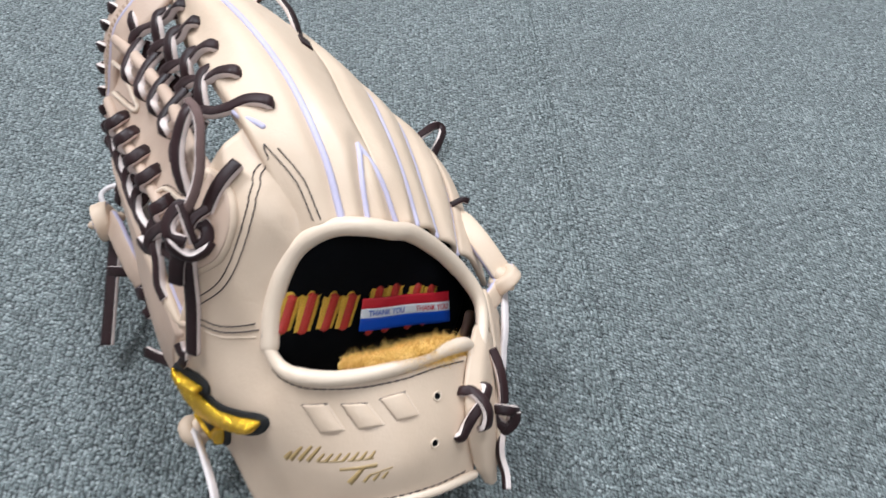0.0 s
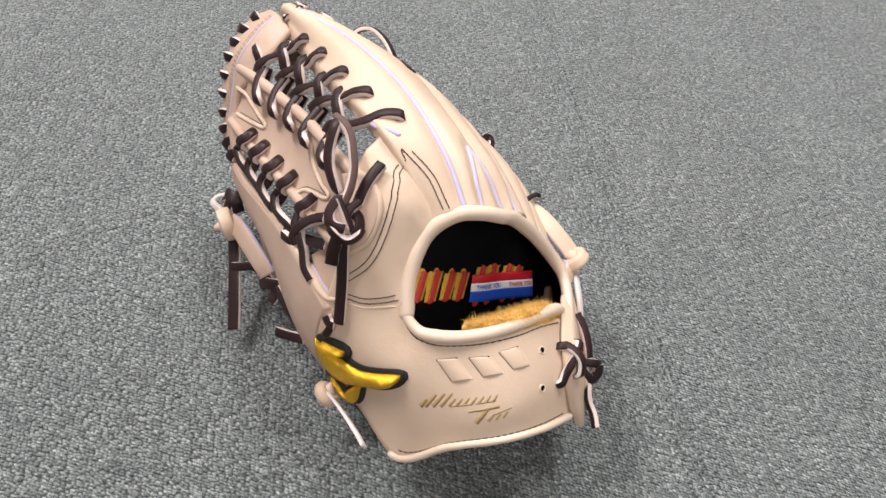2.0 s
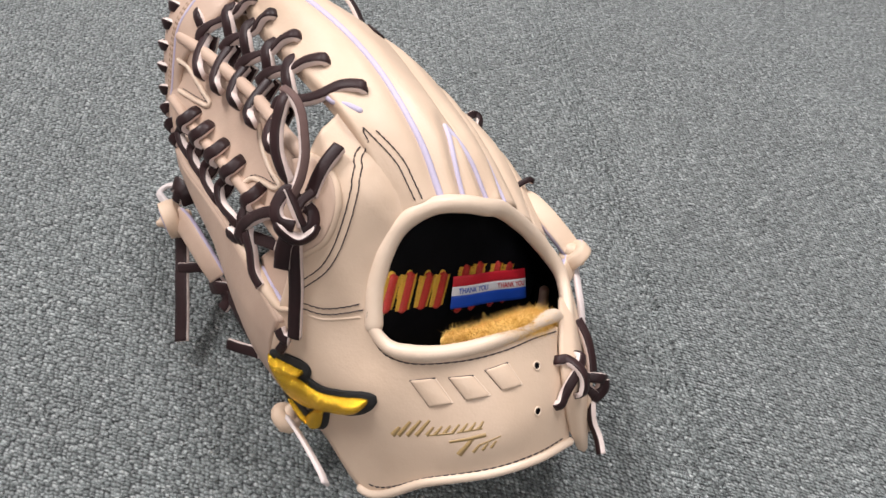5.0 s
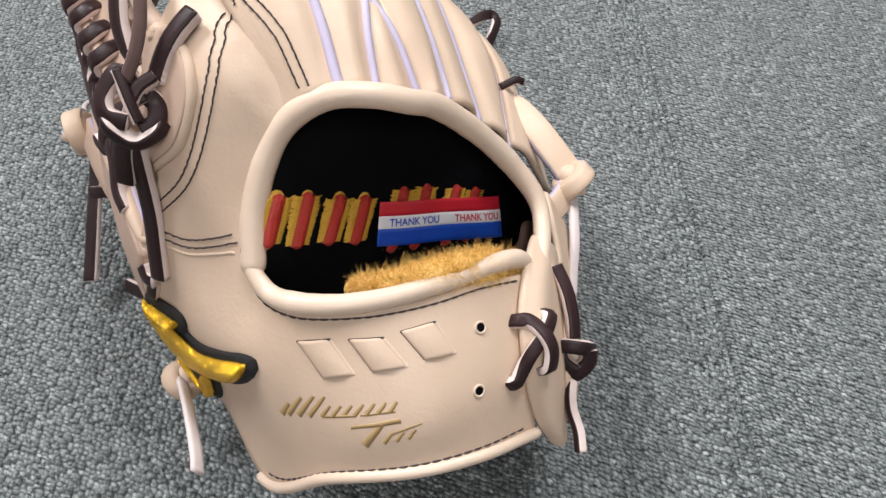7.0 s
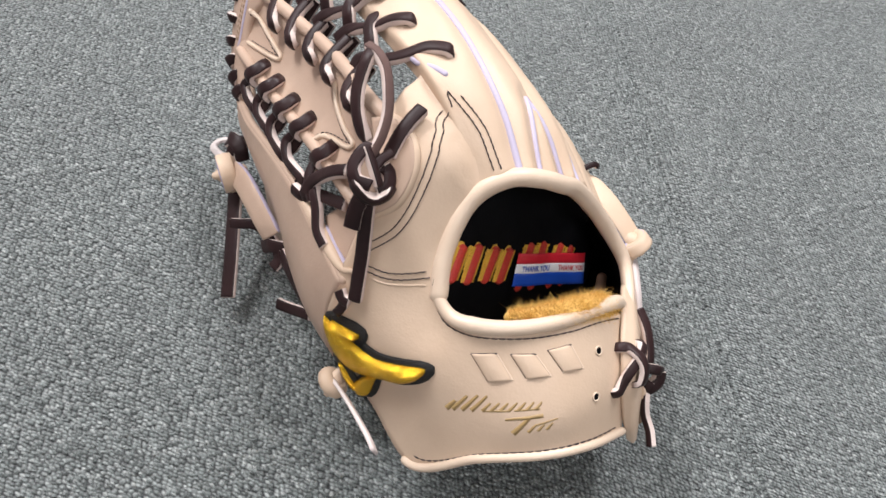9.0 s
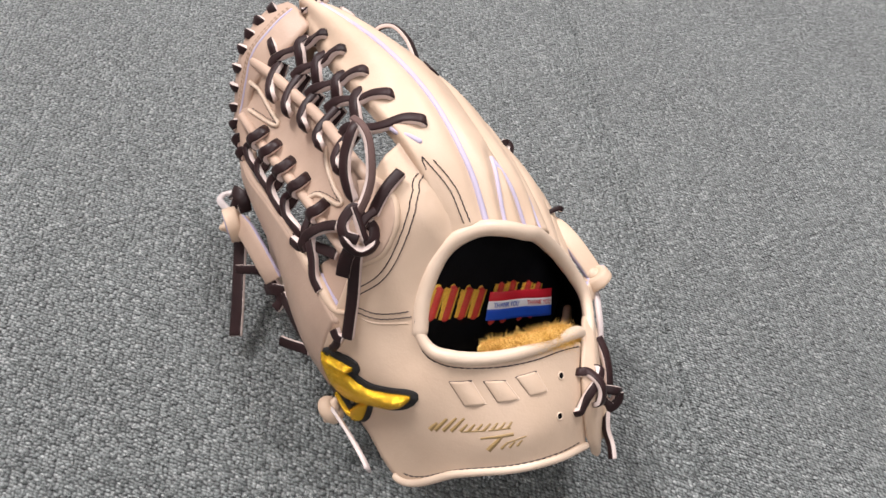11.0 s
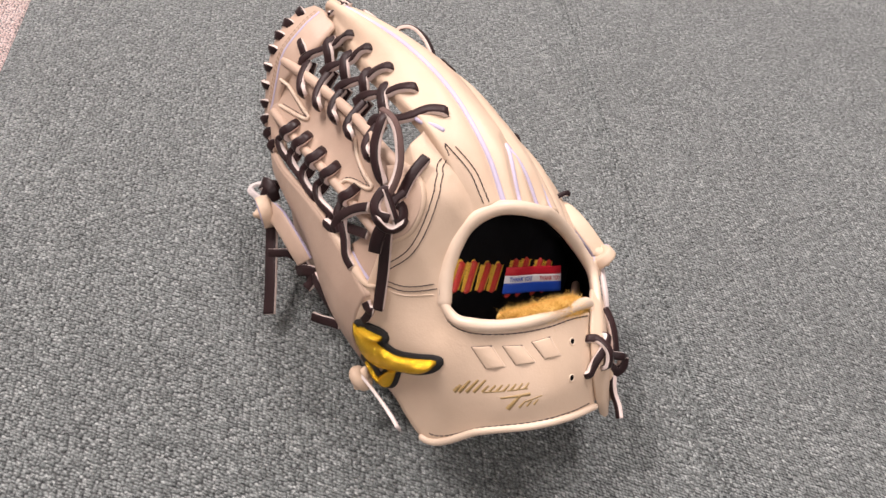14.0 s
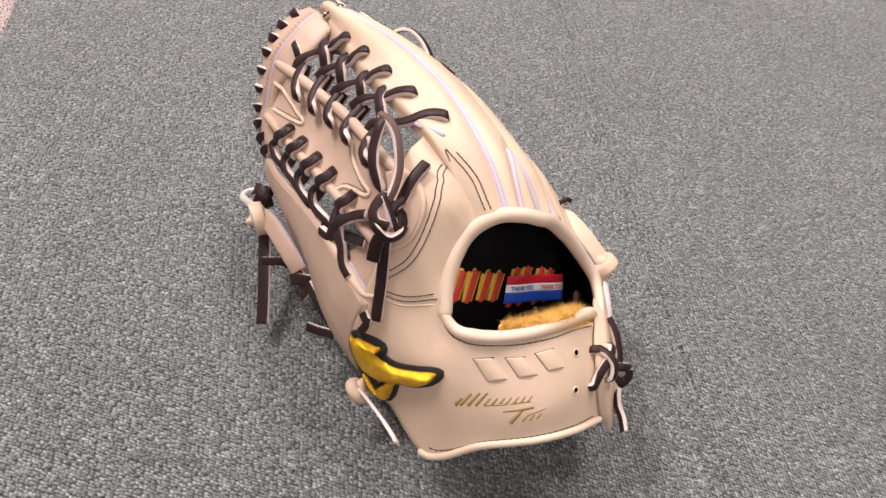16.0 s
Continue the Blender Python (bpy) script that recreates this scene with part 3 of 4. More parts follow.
part("side_wall", sheet(patch(SIDE, 30, 18), 0.28 * K), CREAM, glove, "cream leather side of the heel")

strap_tree, index_tree, web_tree = tree_of(band), tree_of(fingers[:, NV // 2:2 * NV + 1]), tree_of(web_grid, bridge_grid)
back_tree = tree_of(band, fingers[:, NV:2 * NV + 1])
all_fingers = tree_of(fingers)

# stitching on the back panel
ST_LEFT = [(-6.02, 25.84, 18.37), (-6.11, 24.43, 17.62), (-6.32, 23.02, 16.65), (-6.84, 21.74, 15.18), (-7.7, 21.06, 13.66), (-9.0, 20.95, 12.3)]
ST_RIGHT = [(-6.02, 25.84, 18.37), (-5.13, 24.93, 18.07), (-4.42, 24.2, 17.55), (-3.96, 23.18, 16.94), (-3.73, 22.54, 16.6)]
ST_LOW = [(-9.0, 20.55, 11.7), (-8.07, 20.12, 11.82), (-7.07, 19.83, 12.2), (-6.1, 19.7, 12.7)]
for pts, d in ((ST_LEFT, 0.34), (ST_RIGHT, -0.34), (ST_LOW, 0.30)):
    p, n = snap(curve(pts, 60), back_tree, 0, 1.0)
    stitch_row(p, back_tree, strap, lift=0.045)
    q = side_step(p, n, d)
    stitch_row(q[7:] if pts is not ST_LOW else q, back_tree, strap, lift=0.045)
p, n = snap(curve([(-9.2, 20.3, 11.2), (-8.1, 19.85, 11.3), (-7.05, 19.55, 11.7), (-6.3, 19.45, 12.0)], 40), strap_tree, -0.03, 1.0)
part("seam_fold", tube(p, 0.07 * K, 8), CREAM, strap, "folded seam below the stitching")

# strap: top seam, bottom piping with stitching
top_seam = band[46:, 0] * 0.3 + band[46:, 1] * 0.7
stitch_row(top_seam, strap_tree, strap, None, 0.36, 0.02, 0.042)
stitch_row(np.array([band[i, -3] * 0.5 + band[i, -2] * 0.5 for i in range(77, 129)]), strap_tree, strap, None, 0.34, 0.05, 0.042)
hem = np.array([band[i, -1] for i in range(76, 130)])
part("piping", tube(hem, 0.24 * K, 10), CREAM_ROLL, strap, "pale rolled leather piping on the lower edge")


# woven leather slots on the strap
def slot_tab(corners):
    a, b, c, d = [np.array(q) for q in corners]
    g = np.zeros((12, 14, 3))
    for i in range(12):
        for j in range(14):
            u, v = i / 11, j / 13
            p, n = snap([a * (1 - u) * (1 - v) + b * u * (1 - v) + c * u * v + d * (1 - u) * v], strap_tree, 0.015 + 0.14 * math.sin(math.pi * min(1, 0.08 + u * 0.92)) ** 0.8 * (0.75 + 0.25 * math.sin(math.pi * v)))
            g[i, j] = p[0]
    tab = part("slot_tab", sheet(g, 0.08 * K), CREAM, strap, "raised leather tab woven through the strap")
    for q, m, r in (((a, b), STITCH, 0.05), ((a, d), STITCH, 0.035), ((b, c), CREAM_ROLL, 0.045), ((d, c), CREAM_ROLL, 0.045)):
        p, _ = snap(np.linspace(q[0], q[1], 10), strap_tree, 0.0)
        part("slot_edge", tube(p, r * K, 6), m, tab)


slot_tab([(-3.79, 17.15, 10.26), (-2.66, 17.12, 10.5), (-1.82, 16.23, 9.77), (-2.9, 16.2, 9.48)])
slot_tab([(-1.98, 17.11, 10.53), (-0.84, 17.21, 10.55), (-0.02, 16.49, 9.95), (-1.17, 16.29, 9.86)])
slot_tab([(-0.23, 17.4, 10.65), (0.89, 17.83, 10.63), (1.6, 17.08, 9.89), (0.58, 16.71, 10.0)])


def eyelet(c):
    p, n = snap([c], strap_tree, 0.02)
    n = Vector(n[0])
    m = Matrix.Translation(p[0]) @ n.to_track_quat("Z", "Y").to_matrix().to_4x4()
    bm = bmesh.new()
    bmesh.ops.create_circle(bm, cap_ends=True, radius=0.17 * K, segments=16, matrix=m)
    hole = part("eyelet", bm, LINING, strap, "punched lace hole")
    ring = np.array([m @ Vector((math.cos(h) * 0.2 * K, math.sin(h) * 0.2 * K, 0)) for h in np.linspace(0, 2 * math.pi, 20)[:-1]])
    part("hole_rim", tube(ring, 0.045 * K, 6, True), CREAM_ROLL, hole)


eyelet((2.44, 18.02, 10.01))
eyelet((2.44, 16.19, 8.81))


# foil stamp: two lines of slanted bars in place of the maker's lettering
def stamp_bar(a, b, w0, w1):
    p, n = snap(np.linspace(np.array(a), np.array(b), 8), strap_tree, 0.012)
    t = np.gradient(p, axis=0)
    s = np.cross(t, n)
    s /= np.linalg.norm(s, axis=1, keepdims=True)
    w = np.linspace(w0, w1, 8)[:, None] * K * 0.5
    bm = bmesh.new()
    rows = [(bm.verts.new(x), bm.verts.new(y)) for x, y in zip(p - s * w, p + s * w)]
    low = [(bm.verts.new(x), bm.verts.new(y)) for x, y in zip(p - s * w - n * 0.04 * K, p + s * w - n * 0.04 * K)]
    for i in range(7):
        bm.faces.new((rows[i][0], rows[i][1], rows[i + 1][1], rows[i + 1][0]))
        bm.faces.new((rows[i][0], rows[i + 1][0], low[i + 1][0], low[i][0]))
        bm.faces.new((rows[i][1], low[i][1], low[i + 1][1], rows[i + 1][1]))
    part("stamped_bar", bm, BRONZE, strap)


W_A, W_B, W_UP = np.array((-4.72, 15.42, 7.75)), np.array((-0.25, 15.0, 9.3)), np.array((0.14, 0.35, 0.62))
W_LEAN = (W_B - W_A) / np.linalg.norm(W_B - W_A)
for f, h, w in ((0.0, 0.75, 0.28), (0.07, 1.15, 0.26), (0.17, 1.2, 0.24), (0.27, 1.15, 0.22), (0.38, 0.62, 0.17), (0.47, 0.6, 0.17), (0.56, 0.58, 0.17), (0.65, 0.58, 0.16), (0.74, 0.56, 0.16), (0.83, 0.55, 0.16), (0.92, 0.52, 0.17)):
    o = W_A * (1 - f) + W_B * f
    stamp_bar(o, o + W_UP * h + W_LEAN * 0.42 * h, w, w * 0.55)
for f, g in ((0.40, 0.66), (0.70, 0.97)):
    stamp_bar(W_A * (1 - f) + W_B * f, W_A * (1 - g) + W_B * g, 0.09, 0.09)
P_A, P_B = np.array((-1.5, 14.3, 7.95)), np.array((0.35, 14.45, 8.4))
for f, h, w in ((0.0, 1.2, 0.30), (0.38, 0.6, 0.17), (0.62, 0.5, 0.16), (0.85, 0.5, 0.16)):
    o = P_A * (1 - f) + P_B * f
    stamp_bar(o, o + W_UP * h + W_LEAN * 0.42 * h, w, w * 0.55)
stamp_bar((-2.0, 14.7, 8.5), (-0.2, 14.75, 9.05), 0.12, 0.2)
stamp_bar((-0.5, 14.55, 8.5), (0.55, 14.8, 8.85), 0.09, 0.07)

# embroidered emblem: padded gold strokes on a black border
# each piece runs between two edges: (upper edge, lower edge)
EMBLEM = [([(-10.7, 20.5, 7.9), (-9.75, 19.5, 7.6), (-9.05, 18.9, 7.6), (-8.3, 18.1, 7.75), (-7.3, 17.45, 8.4), (-6.25, 17.0, 9.05), (-5.6, 16.8, 9.35)], [(-10.8, 20.4, 7.6), (-10.4, 20.06, 6.2), (-9.75, 19.4, 5.4), (-8.9, 18.6, 5.5), (-7.8, 17.75, 6.5), (-6.7, 17.1, 7.4), (-5.9, 16.75, 8.25)]),
          ([(-10.45, 20.2, 7.95), (-9.7, 19.6, 8.15), (-8.9, 19.0, 8.45)], [(-10.0, 19.6, 7.4), (-9.45, 19.15, 7.6), (-8.9, 18.85, 8.0)]),
          ([(-9.85, 19.5, 5.2), (-9.5, 19.2, 4.5), (-9.1, 18.8, 3.95), (-8.75, 18.5, 3.8)], [(-9.5, 19.2, 5.3), (-9.15, 18.9, 4.85), (-8.85, 18.6, 4.5), (-8.5, 18.3, 4.4)]),
          ([(-8.4, 18.1, 6.1), (-8.75, 18.5, 4.9), (-8.9, 18.6, 4.2), (-8.7, 18.45, 3.85)], [(-7.85, 17.7, 6.6), (-7.95, 17.75, 6.0), (-8.0, 17.8, 5.2), (-8.05, 17.9, 4.3)])]


def emblem_piece(name, upper, lower, grow, lift, puff, material, parent, label=""):
    """A padded piece between two edges, pressed onto the leather; grow widens it all round."""
    u, v = crom(upper, np.linspace(0, len(upper) - 1, 40)), crom(lower, np.linspace(0, len(lower) - 1, 40))
    across = (u - v) / np.linalg.norm(u - v, axis=1, keepdims=True)
    u, v = u + across * grow, v - across * grow
    run = (u[-1] + v[-1] - u[0] - v[0])
    run /= np.linalg.norm(run)
    fs = np.linspace(0, 1, 15)
    g = np.array([[u[i] * (1 - f) + v[i] * f for f in fs] for i in range(40)])
    end = np.linspace(-1, 1, 40)
    g += run * (grow * np.sign(end) * np.abs(end) ** 6)[:, None, None]
    centre = g.mean(axis=1, keepdims=True)
    g = centre + (g - centre) * (0.3 + 0.7 * np.sqrt(1 - np.abs(end) ** 7))[:, None, None]
    out = np.zeros_like(g)
    for i in range(40):
        rise = min(1.0, (min(i, 39 - i) + 0.4) / 3.0) ** 0.6
        p, n = snap(g[i], strap_tree, 0.0)
        out[i] = p + n * ((lift + puff * rise * np.sin(np.pi * (0.06 + 0.88 * fs)) ** 0.6) * K)[:, None]
    return part(name, sheet(out, 0.1 * K), material, parent, label)


emblem = None
for up_edge, low_edge in EMBLEM:
    ob = emblem_piece("emblem_border", up_edge, low_edge, 0.34, 0.04, 0.16, BLACK_FELT, glove, "black embroidered border of the emblem")
    emblem = emblem or ob
for q, (up_edge, low_edge) in enumerate(EMBLEM):
    emblem_piece("emblem_stroke", up_edge, low_edge, -0.03, 0.16, (0.42, 0.5, 0.3, 0.36)[q], GOLD, emblem, "padded gold thread")

# round rim of the back panel where the web joins, and the inner panel behind it
TAB = [(-9.3, 25.4, 16.6), (-8.3, 24.8, 17.2), (-7.45, 23.8, 16.9), (-7.3, 22.8, 16.1), (-7.85, 22.0, 14.9), (-8.7, 21.9, 14.1), (-9.4, 22.1, 13.3)]
tab_p, tab_n = snap(curve(TAB, 50), strap_tree, 0.02, 1.0)
part("tab_roll", tube(tab_p, 0.26 * K, 12), CREAM, strap, "rolled rim round the web joint")
pad = [[np.array(q) * (1 - f) + np.array((-8.9, 23.3, 15.6)) * f for f in (0.0, 0.5, 0.95)] for q in TAB]
part("tab_pad", sheet(patch(pad, 40, 12) + np.array((-0.28, -0.36, 0.42)) * 0.12 * K, 0.12 * K), TAN, strap, "tan leather pad under the lace knot")
INNER = [[(-8.9, 23.0, 14.4), (-9.9, 23.5, 12.9), (-11.2, 24.0, 11.0)], [(-8.7, 22.0, 13.2), (-9.6, 22.4, 11.9), (-10.7, 22.7, 10.6)], [(-8.6, 21.1, 12.0), (-9.2, 21.2, 11.1), (-9.9, 21.3, 10.4)]]
part("inner_panel", sheet(patch(INNER, 24, 18), 0.2 * K), TAN, glove, "tan leather gusset between thumb and back panel")
THUMB_ROLL = [(-12.2, 24.9, 10.8), (-11.4, 23.5, 10.7), (-10.7, 22.2, 10.5), (-10.1, 21.2, 10.6), (-9.5, 20.6, 11.2)]
part("thumb_roll", tube(curve(THUMB_ROLL, 40), np.interp(np.linspace(0, 1, 40), (0, 0.6, 1), (0.34, 0.32, 0.1)) * K, 12), CREAM, thumb, "rolled edge of the thumb stall")
part("welt", tube(curve([np.array(q) + (0.35, -0.05, 0.1) for q in THUMB_ROLL[1:]], 30), 0.13 * K, 8), WELT, thumb, "lavender welt beside the thumb")
part("thumb_edge", tube(curve(THUMB_TOP, 50), 0.24 * K, 10), TAN, thumb, "turned upper edge of the thumb stall")
fold, _n = snap(curve([(-7.7, 27.9, 18.2), (-6.9, 27.3, 18.25), (-6.2, 26.85, 18.2)], 20), index_tree, -0.06, 1.0)
for _ in range(40):
    fold[1:-1] = fold[1:-1] * 0.5 + (fold[2:] + fold[:-2]) * 0.25
part("finger_fold", tube(fold, 0.17 * K, 10), WELT, glove, "lavender welt at the index finger")

# ---- laces of the web ----
VW, RIGHT, HIGH = np.array((0.0, -0.78, 0.63)), np.array((1.0, 0.0, 0.0)), np.array((0.0, 0.63, 0.78))


def laid(points, lifts):
    """Points of a lace lifted off the web, layer over layer."""
    return [np.array(p) + VW * q for p, q in zip(points, lifts)]


# strands from the holes in the index finger to the middle of the web
STRANDS = [[(-11.76, 36.98, 17.36), (-12.42, 37.18, 16.89), (-13.05, 37.13, 16.39), (-13.82, 37.23, 15.82), (-14.62, 37.42, 15.29), (-15.12, 37.35, 14.9), (-15.26, 36.93, 14.67)],
           [(-10.48, 34.89, 17.75), (-11.11, 35.1, 17.3), (-11.71, 34.98, 16.77), (-12.46, 35.26, 16.27), (-13.3, 35.5, 15.69), (-13.73, 35.3, 15.29)],
           [(-9.21, 32.51, 18.1), (-9.87, 32.81, 17.64), (-10.57, 32.86, 17.06), (-11.3, 33.24, 16.56), (-12.24, 33.57, 15.9), (-12.68, 33.39, 15.49)],
           [(-7.88, 30.25, 18.45), (-8.58, 30.66, 18.07), (-9.32, 30.8, 17.57), (-10.08, 31.32, 17.11), (-10.86, 31.73, 16.55), (-11.4, 31.63, 16.04)],
           [(-6.15, 28.23, 18.51), (-6.85, 28.57, 18.33), (-7.82, 28.55, 17.92), (-8.8, 28.5, 17.43), (-9.66, 29.19, 16.99), (-10.13, 29.38, 16.68), (-10.35, 29.02, 16.44)]]
# hooks that hold each strand down to the next one
HOOKS = [[(-13.23, 37.68, 16.4), (-13.49, 37.39, 16.12), (-13.37, 36.62, 16.0), (-13.27, 35.8, 15.85)], [(-11.97, 35.66, 16.79), (-12.25, 35.33, 16.46), (-12.21, 34.59, 16.25), (-12.1, 33.8, 16.11)],
         [(-10.63, 33.49, 17.19), (-10.92, 33.19, 16.86), (-10.89, 32.61, 16.72), (-10.81, 31.9, 16.63)], [(-9.56, 31.62, 17.58), (-9.75, 31.16, 17.32), (-9.69, 30.29, 17.2), (-9.54, 29.3, 17.12)]]
# turns round the rolled upper edge of the web
WRAPS = [[(-14.8, 36.94, 15.0), (-15.11, 36.2, 14.55), (-15.19, 35.45, 14.24), (-15.07, 34.77, 14.1)], [(-13.17, 35.16, 15.68), (-13.73, 34.58, 15.06), (-14.01, 33.81, 14.58), (-13.93, 33.15, 14.41)],
         [(-12.2, 33.2, 15.82), (-12.73, 32.73, 15.23), (-12.91, 32.08, 14.88), (-12.73, 31.47, 14.83)], [(-10.78, 31.2, 16.51), (-11.46, 30.72, 15.82), (-11.81, 30.13, 15.42), (-11.66, 29.33, 15.44)],
         [(-9.87, 28.8, 16.77), (-10.38, 28.3, 16.31), (-10.6, 27.63, 16.03), (-10.44, 26.77, 16.07)]]
for i, (strand, wrap) in enumerate(zip(STRANDS, WRAPS)):
    pts = laid(strand, [0.2] * (len(strand) - 1) + [-0.05])
    on, on_n = snap(pts[:4], index_tree, 0.0)
    for q in range(4):
        rise = (pts[q] * K - on[q]) @ on_n[q] / K
        if rise < 0.24 and np.linalg.norm(pts[q] * K - on[q]) < 1.2 * K:
            pts[q] = pts[q] + on_n[q] * (0.24 - rise)
    for q in (1, 2, 3):
        pts[q] = pts[q] * 0.5 + (pts[q - 1] + pts[q + 1]) * 0.25
    pts = [pts[0] - on_n[0] * 0.3 + RIGHT * 0.16] + pts
    ups = [VW + HIGH * 0.9] * (len(pts) - 2) + [VW + HIGH * 0.3 - RIGHT * 0.5, VW - RIGHT * 0.9]
    lace("lace", pts, ups, 0.60, 0.31, 48, glove)
    pts = laid(wrap, (-0.15, 0.25, 0.42, 0.30)) + [np.array(wrap[3]) - HIGH * 0.2 - VW * 0.25 + RIGHT * 0.1]
    lace("lace", pts, [VW - RIGHT * 0.6] * 3 + [VW - RIGHT * 0.6 - HIGH * 0.5, -HIGH - RIGHT * 0.5], 0.50, 0.36, 40, glove)
    # the turn comes up again behind the edge
    lace("lace", [np.array(wrap[2]) - VW * 0.75 + RIGHT * 0.45, np.array(wrap[1]) - VW * 0.7 + RIGHT * 0.5, np.array(wrap[0]) - VW * 0.4 + RIGHT * 0.4], VW - RIGHT * 0.4, 0.42, 0.24, 20, glove)
for i, hook in enumerate(HOOKS):
    pts = [np.array(hook[0]) - VW * 0.35 - HIGH * 0.15] + laid(hook, (0.42, 0.72, 0.62, 0.05))
    lace("lace", pts, [HIGH - RIGHT * 0.5, VW + HIGH * 0.5 - RIGHT * 0.6] + [VW - RIGHT * 0.65] * 3, 0.60, 0.38, 34, glove)
    # dark strand that runs on under the edge of the finger
    far = np.array(STRANDS[i][0]) * 0.5 + np.array(STRANDS[i + 1][0]) * 0.5 - VW * 0.55
    near_end = np.array(hook[0]) - VW * 0.4
    lace("lace", [near_end, near_end * 0.5 + far * 0.5 - VW * 0.15, far, far + RIGHT * 0.6 - VW * 0.4], VW + HIGH * 0.3, 0.62, 0.24, 24, glove)
lace("lace", laid([(-15.45, 38.9, 15.2), (-15.3, 38.44, 15.1), (-15.1, 37.7, 15.05)], (0.45, 0.7, 0.3)), VW - RIGHT * 0.5, 0.5, 0.36, 20, glove)

# laces between the lower edge of the web and the thumb
TURNS = [(-15.75, 33.45, 11.95), (-14.8, 31.9, 12.3), (-13.75, 30.15, 12.6), (-12.7, 28.55, 12.9), (-11.4, 26.25, 13.3)]
DROPS = [[(-16.28, 33.89, 10.87), (-16.69, 34.3, 10.1), (-16.46, 33.61, 9.8), (-15.93, 32.51, 10.0), (-15.51, 31.7, 10.16)], [(-15.36, 32.26, 11.36), (-15.68, 32.38, 10.58), (-15.51, 31.74, 10.22), (-14.86, 30.47, 10.43), (-14.54, 29.79, 10.49)],
         [(-14.29, 30.38, 11.74), (-14.66, 30.49, 10.97), (-14.55, 29.85, 10.54), (-13.86, 28.44, 10.74), (-13.57, 27.85, 10.86)], [(-13.17, 28.54, 12.18), (-13.61, 28.63, 11.43), (-13.43, 27.77, 11.06), (-12.66, 26.35, 11.4), (-12.45, 25.75, 11.23)],
         [(-11.94, 26.26, 12.4), (-12.13, 25.97, 11.86), (-12.05, 25.38, 11.47), (-11.85, 24.81, 11.28)]]
for i, (turn, drop) in enumerate(zip(TURNS, DROPS)):
    c = np.array(turn)
    # turn over the rolled lower edge
    pts = [c + RIGHT * 0.42 + HIGH * 0.40 - VW * 0.2, c + RIGHT * 0.25 + HIGH * 0.28 + VW * 0.35, c - RIGHT * 0.08 + VW * 0.55, c - RIGHT * 0.42 - HIGH * 0.22 + VW * 0.42, c - RIGHT * 0.5 - HIGH * 0.52 + VW * 0.1, c - RIGHT * 0.25 - HIGH * 0.75 - VW * 0.3]
    lace("lace", pts, [(q - c) + VW * 0.1 + HIGH * 0.25 for q in pts], 0.64, 0.30, 40, glove)
    # strand down to its hole in the thumb
    pts = laid(drop, (0.15, 0.45, 0.5, 0.35, -0.25))
    lace("lace", pts, [VW - RIGHT * 0.5 - HIGH * 0.3] * len(pts), 0.46, 0.34, 44, glove)
    if i < 4:
        # and on behind, to the next turn
        p0, p1 = np.array(drop[-1]), np.array(TURNS[i + 1]) - HIGH * 0.7 - RIGHT * 0.2
        lace("lace", [p0 - VW * 0.2 - RIGHT * 0.3, p0 * 0.5 + p1 * 0.5 - VW * 0.3, p1 - VW * 0.45], VW + HIGH * 0.3, 0.5, 0.26, 20, glove)
lace("lace", laid([(-10.2, 24.6, 13.9), (-10.75, 25.05, 13.35), (-11.28, 25.38, 12.72), (-11.94, 25.63, 11.86), (-12.22, 25.38, 11.22), (-12.29, 25.2, 10.9)], (0.5, 0.7, 0.75, 0.7, 0.5, 0.1)), [VW + HIGH * 0.5] * 3 + [VW + HIGH * 0.2 - RIGHT * 0.4, VW - RIGHT * 0.6, VW - RIGHT * 0.6], 0.62, 0.36, 40, glove)
lace("lace", laid([(-11.8, 25.3, 11.8), (-11.76, 25.06, 11.63), (-11.57, 24.33, 11.25), (-11.44, 23.51, 10.64), (-11.03, 22.67, 10.44)], (0.3, 0.5, 0.45, 0.45, 0.3)), VW - RIGHT * 0.75, 0.5, 0.36, 34, glove)
lace("lace", laid([(-12.39, 25.61, 11.18), (-11.53, 24.77, 11.74), (-10.18, 23.41, 12.65)], (0.1, 0.05, -0.1)), VW + HIGH * 0.2, 0.62, 0.26, 20, glove)
lace("lace_end", laid([(-12.9, 25.9, 10.9), (-12.4, 25.5, 10.9), (-12.05, 25.35, 11.1)], (0.3, 0.5, 0.3)), VW - HIGH * 0.5, 0.6, 0.34, 16, glove, "short dark lace end")

# long lace, knot and tails at the back of the web
part("lace", ribbon(curve([(-9.75, 28.1, 18.5), (-9.3, 27.4, 18.7), (-8.9, 26.4, 18.7), (-8.7, 25.2, 18.4), (-8.65, 24.35, 17.85), (-8.85, 23.6, 17.2), (-9.2, 23.05, 16.6)], 50), VW + RIGHT * 0.45, 0.42, 0.34), [SUEDE, RAW, LACE], glove, "long lace with its rough brown side out")
lace("lace", [(-9.45, 27.85, 18.6), (-9.75, 27.2, 18.4), (-10.02, 26.4, 17.6), (-10.0, 25.6, 16.9), (-9.7, 24.9, 16.3), (-9.4, 24.6, 15.9)], [VW - RIGHT * 0.6] * 4 + [VW - RIGHT * 0.6 - HIGH * 0.4, -HIGH], 0.55, 0.36, 40, glove)
tail, tn = snap(curve([(-7.1, 25.07, 17.76), (-7.69, 24.38, 17.55), (-8.2, 23.75, 17.15), (-8.75, 23.0, 16.7)], 30), strap_tree, 0.36, 1.0)
part("lace", ribbon(tail, VW + np.array((-0.35, 0.3, 0.1)), 0.62, 0.36), [LACE, RAW, SUEDE], glove)
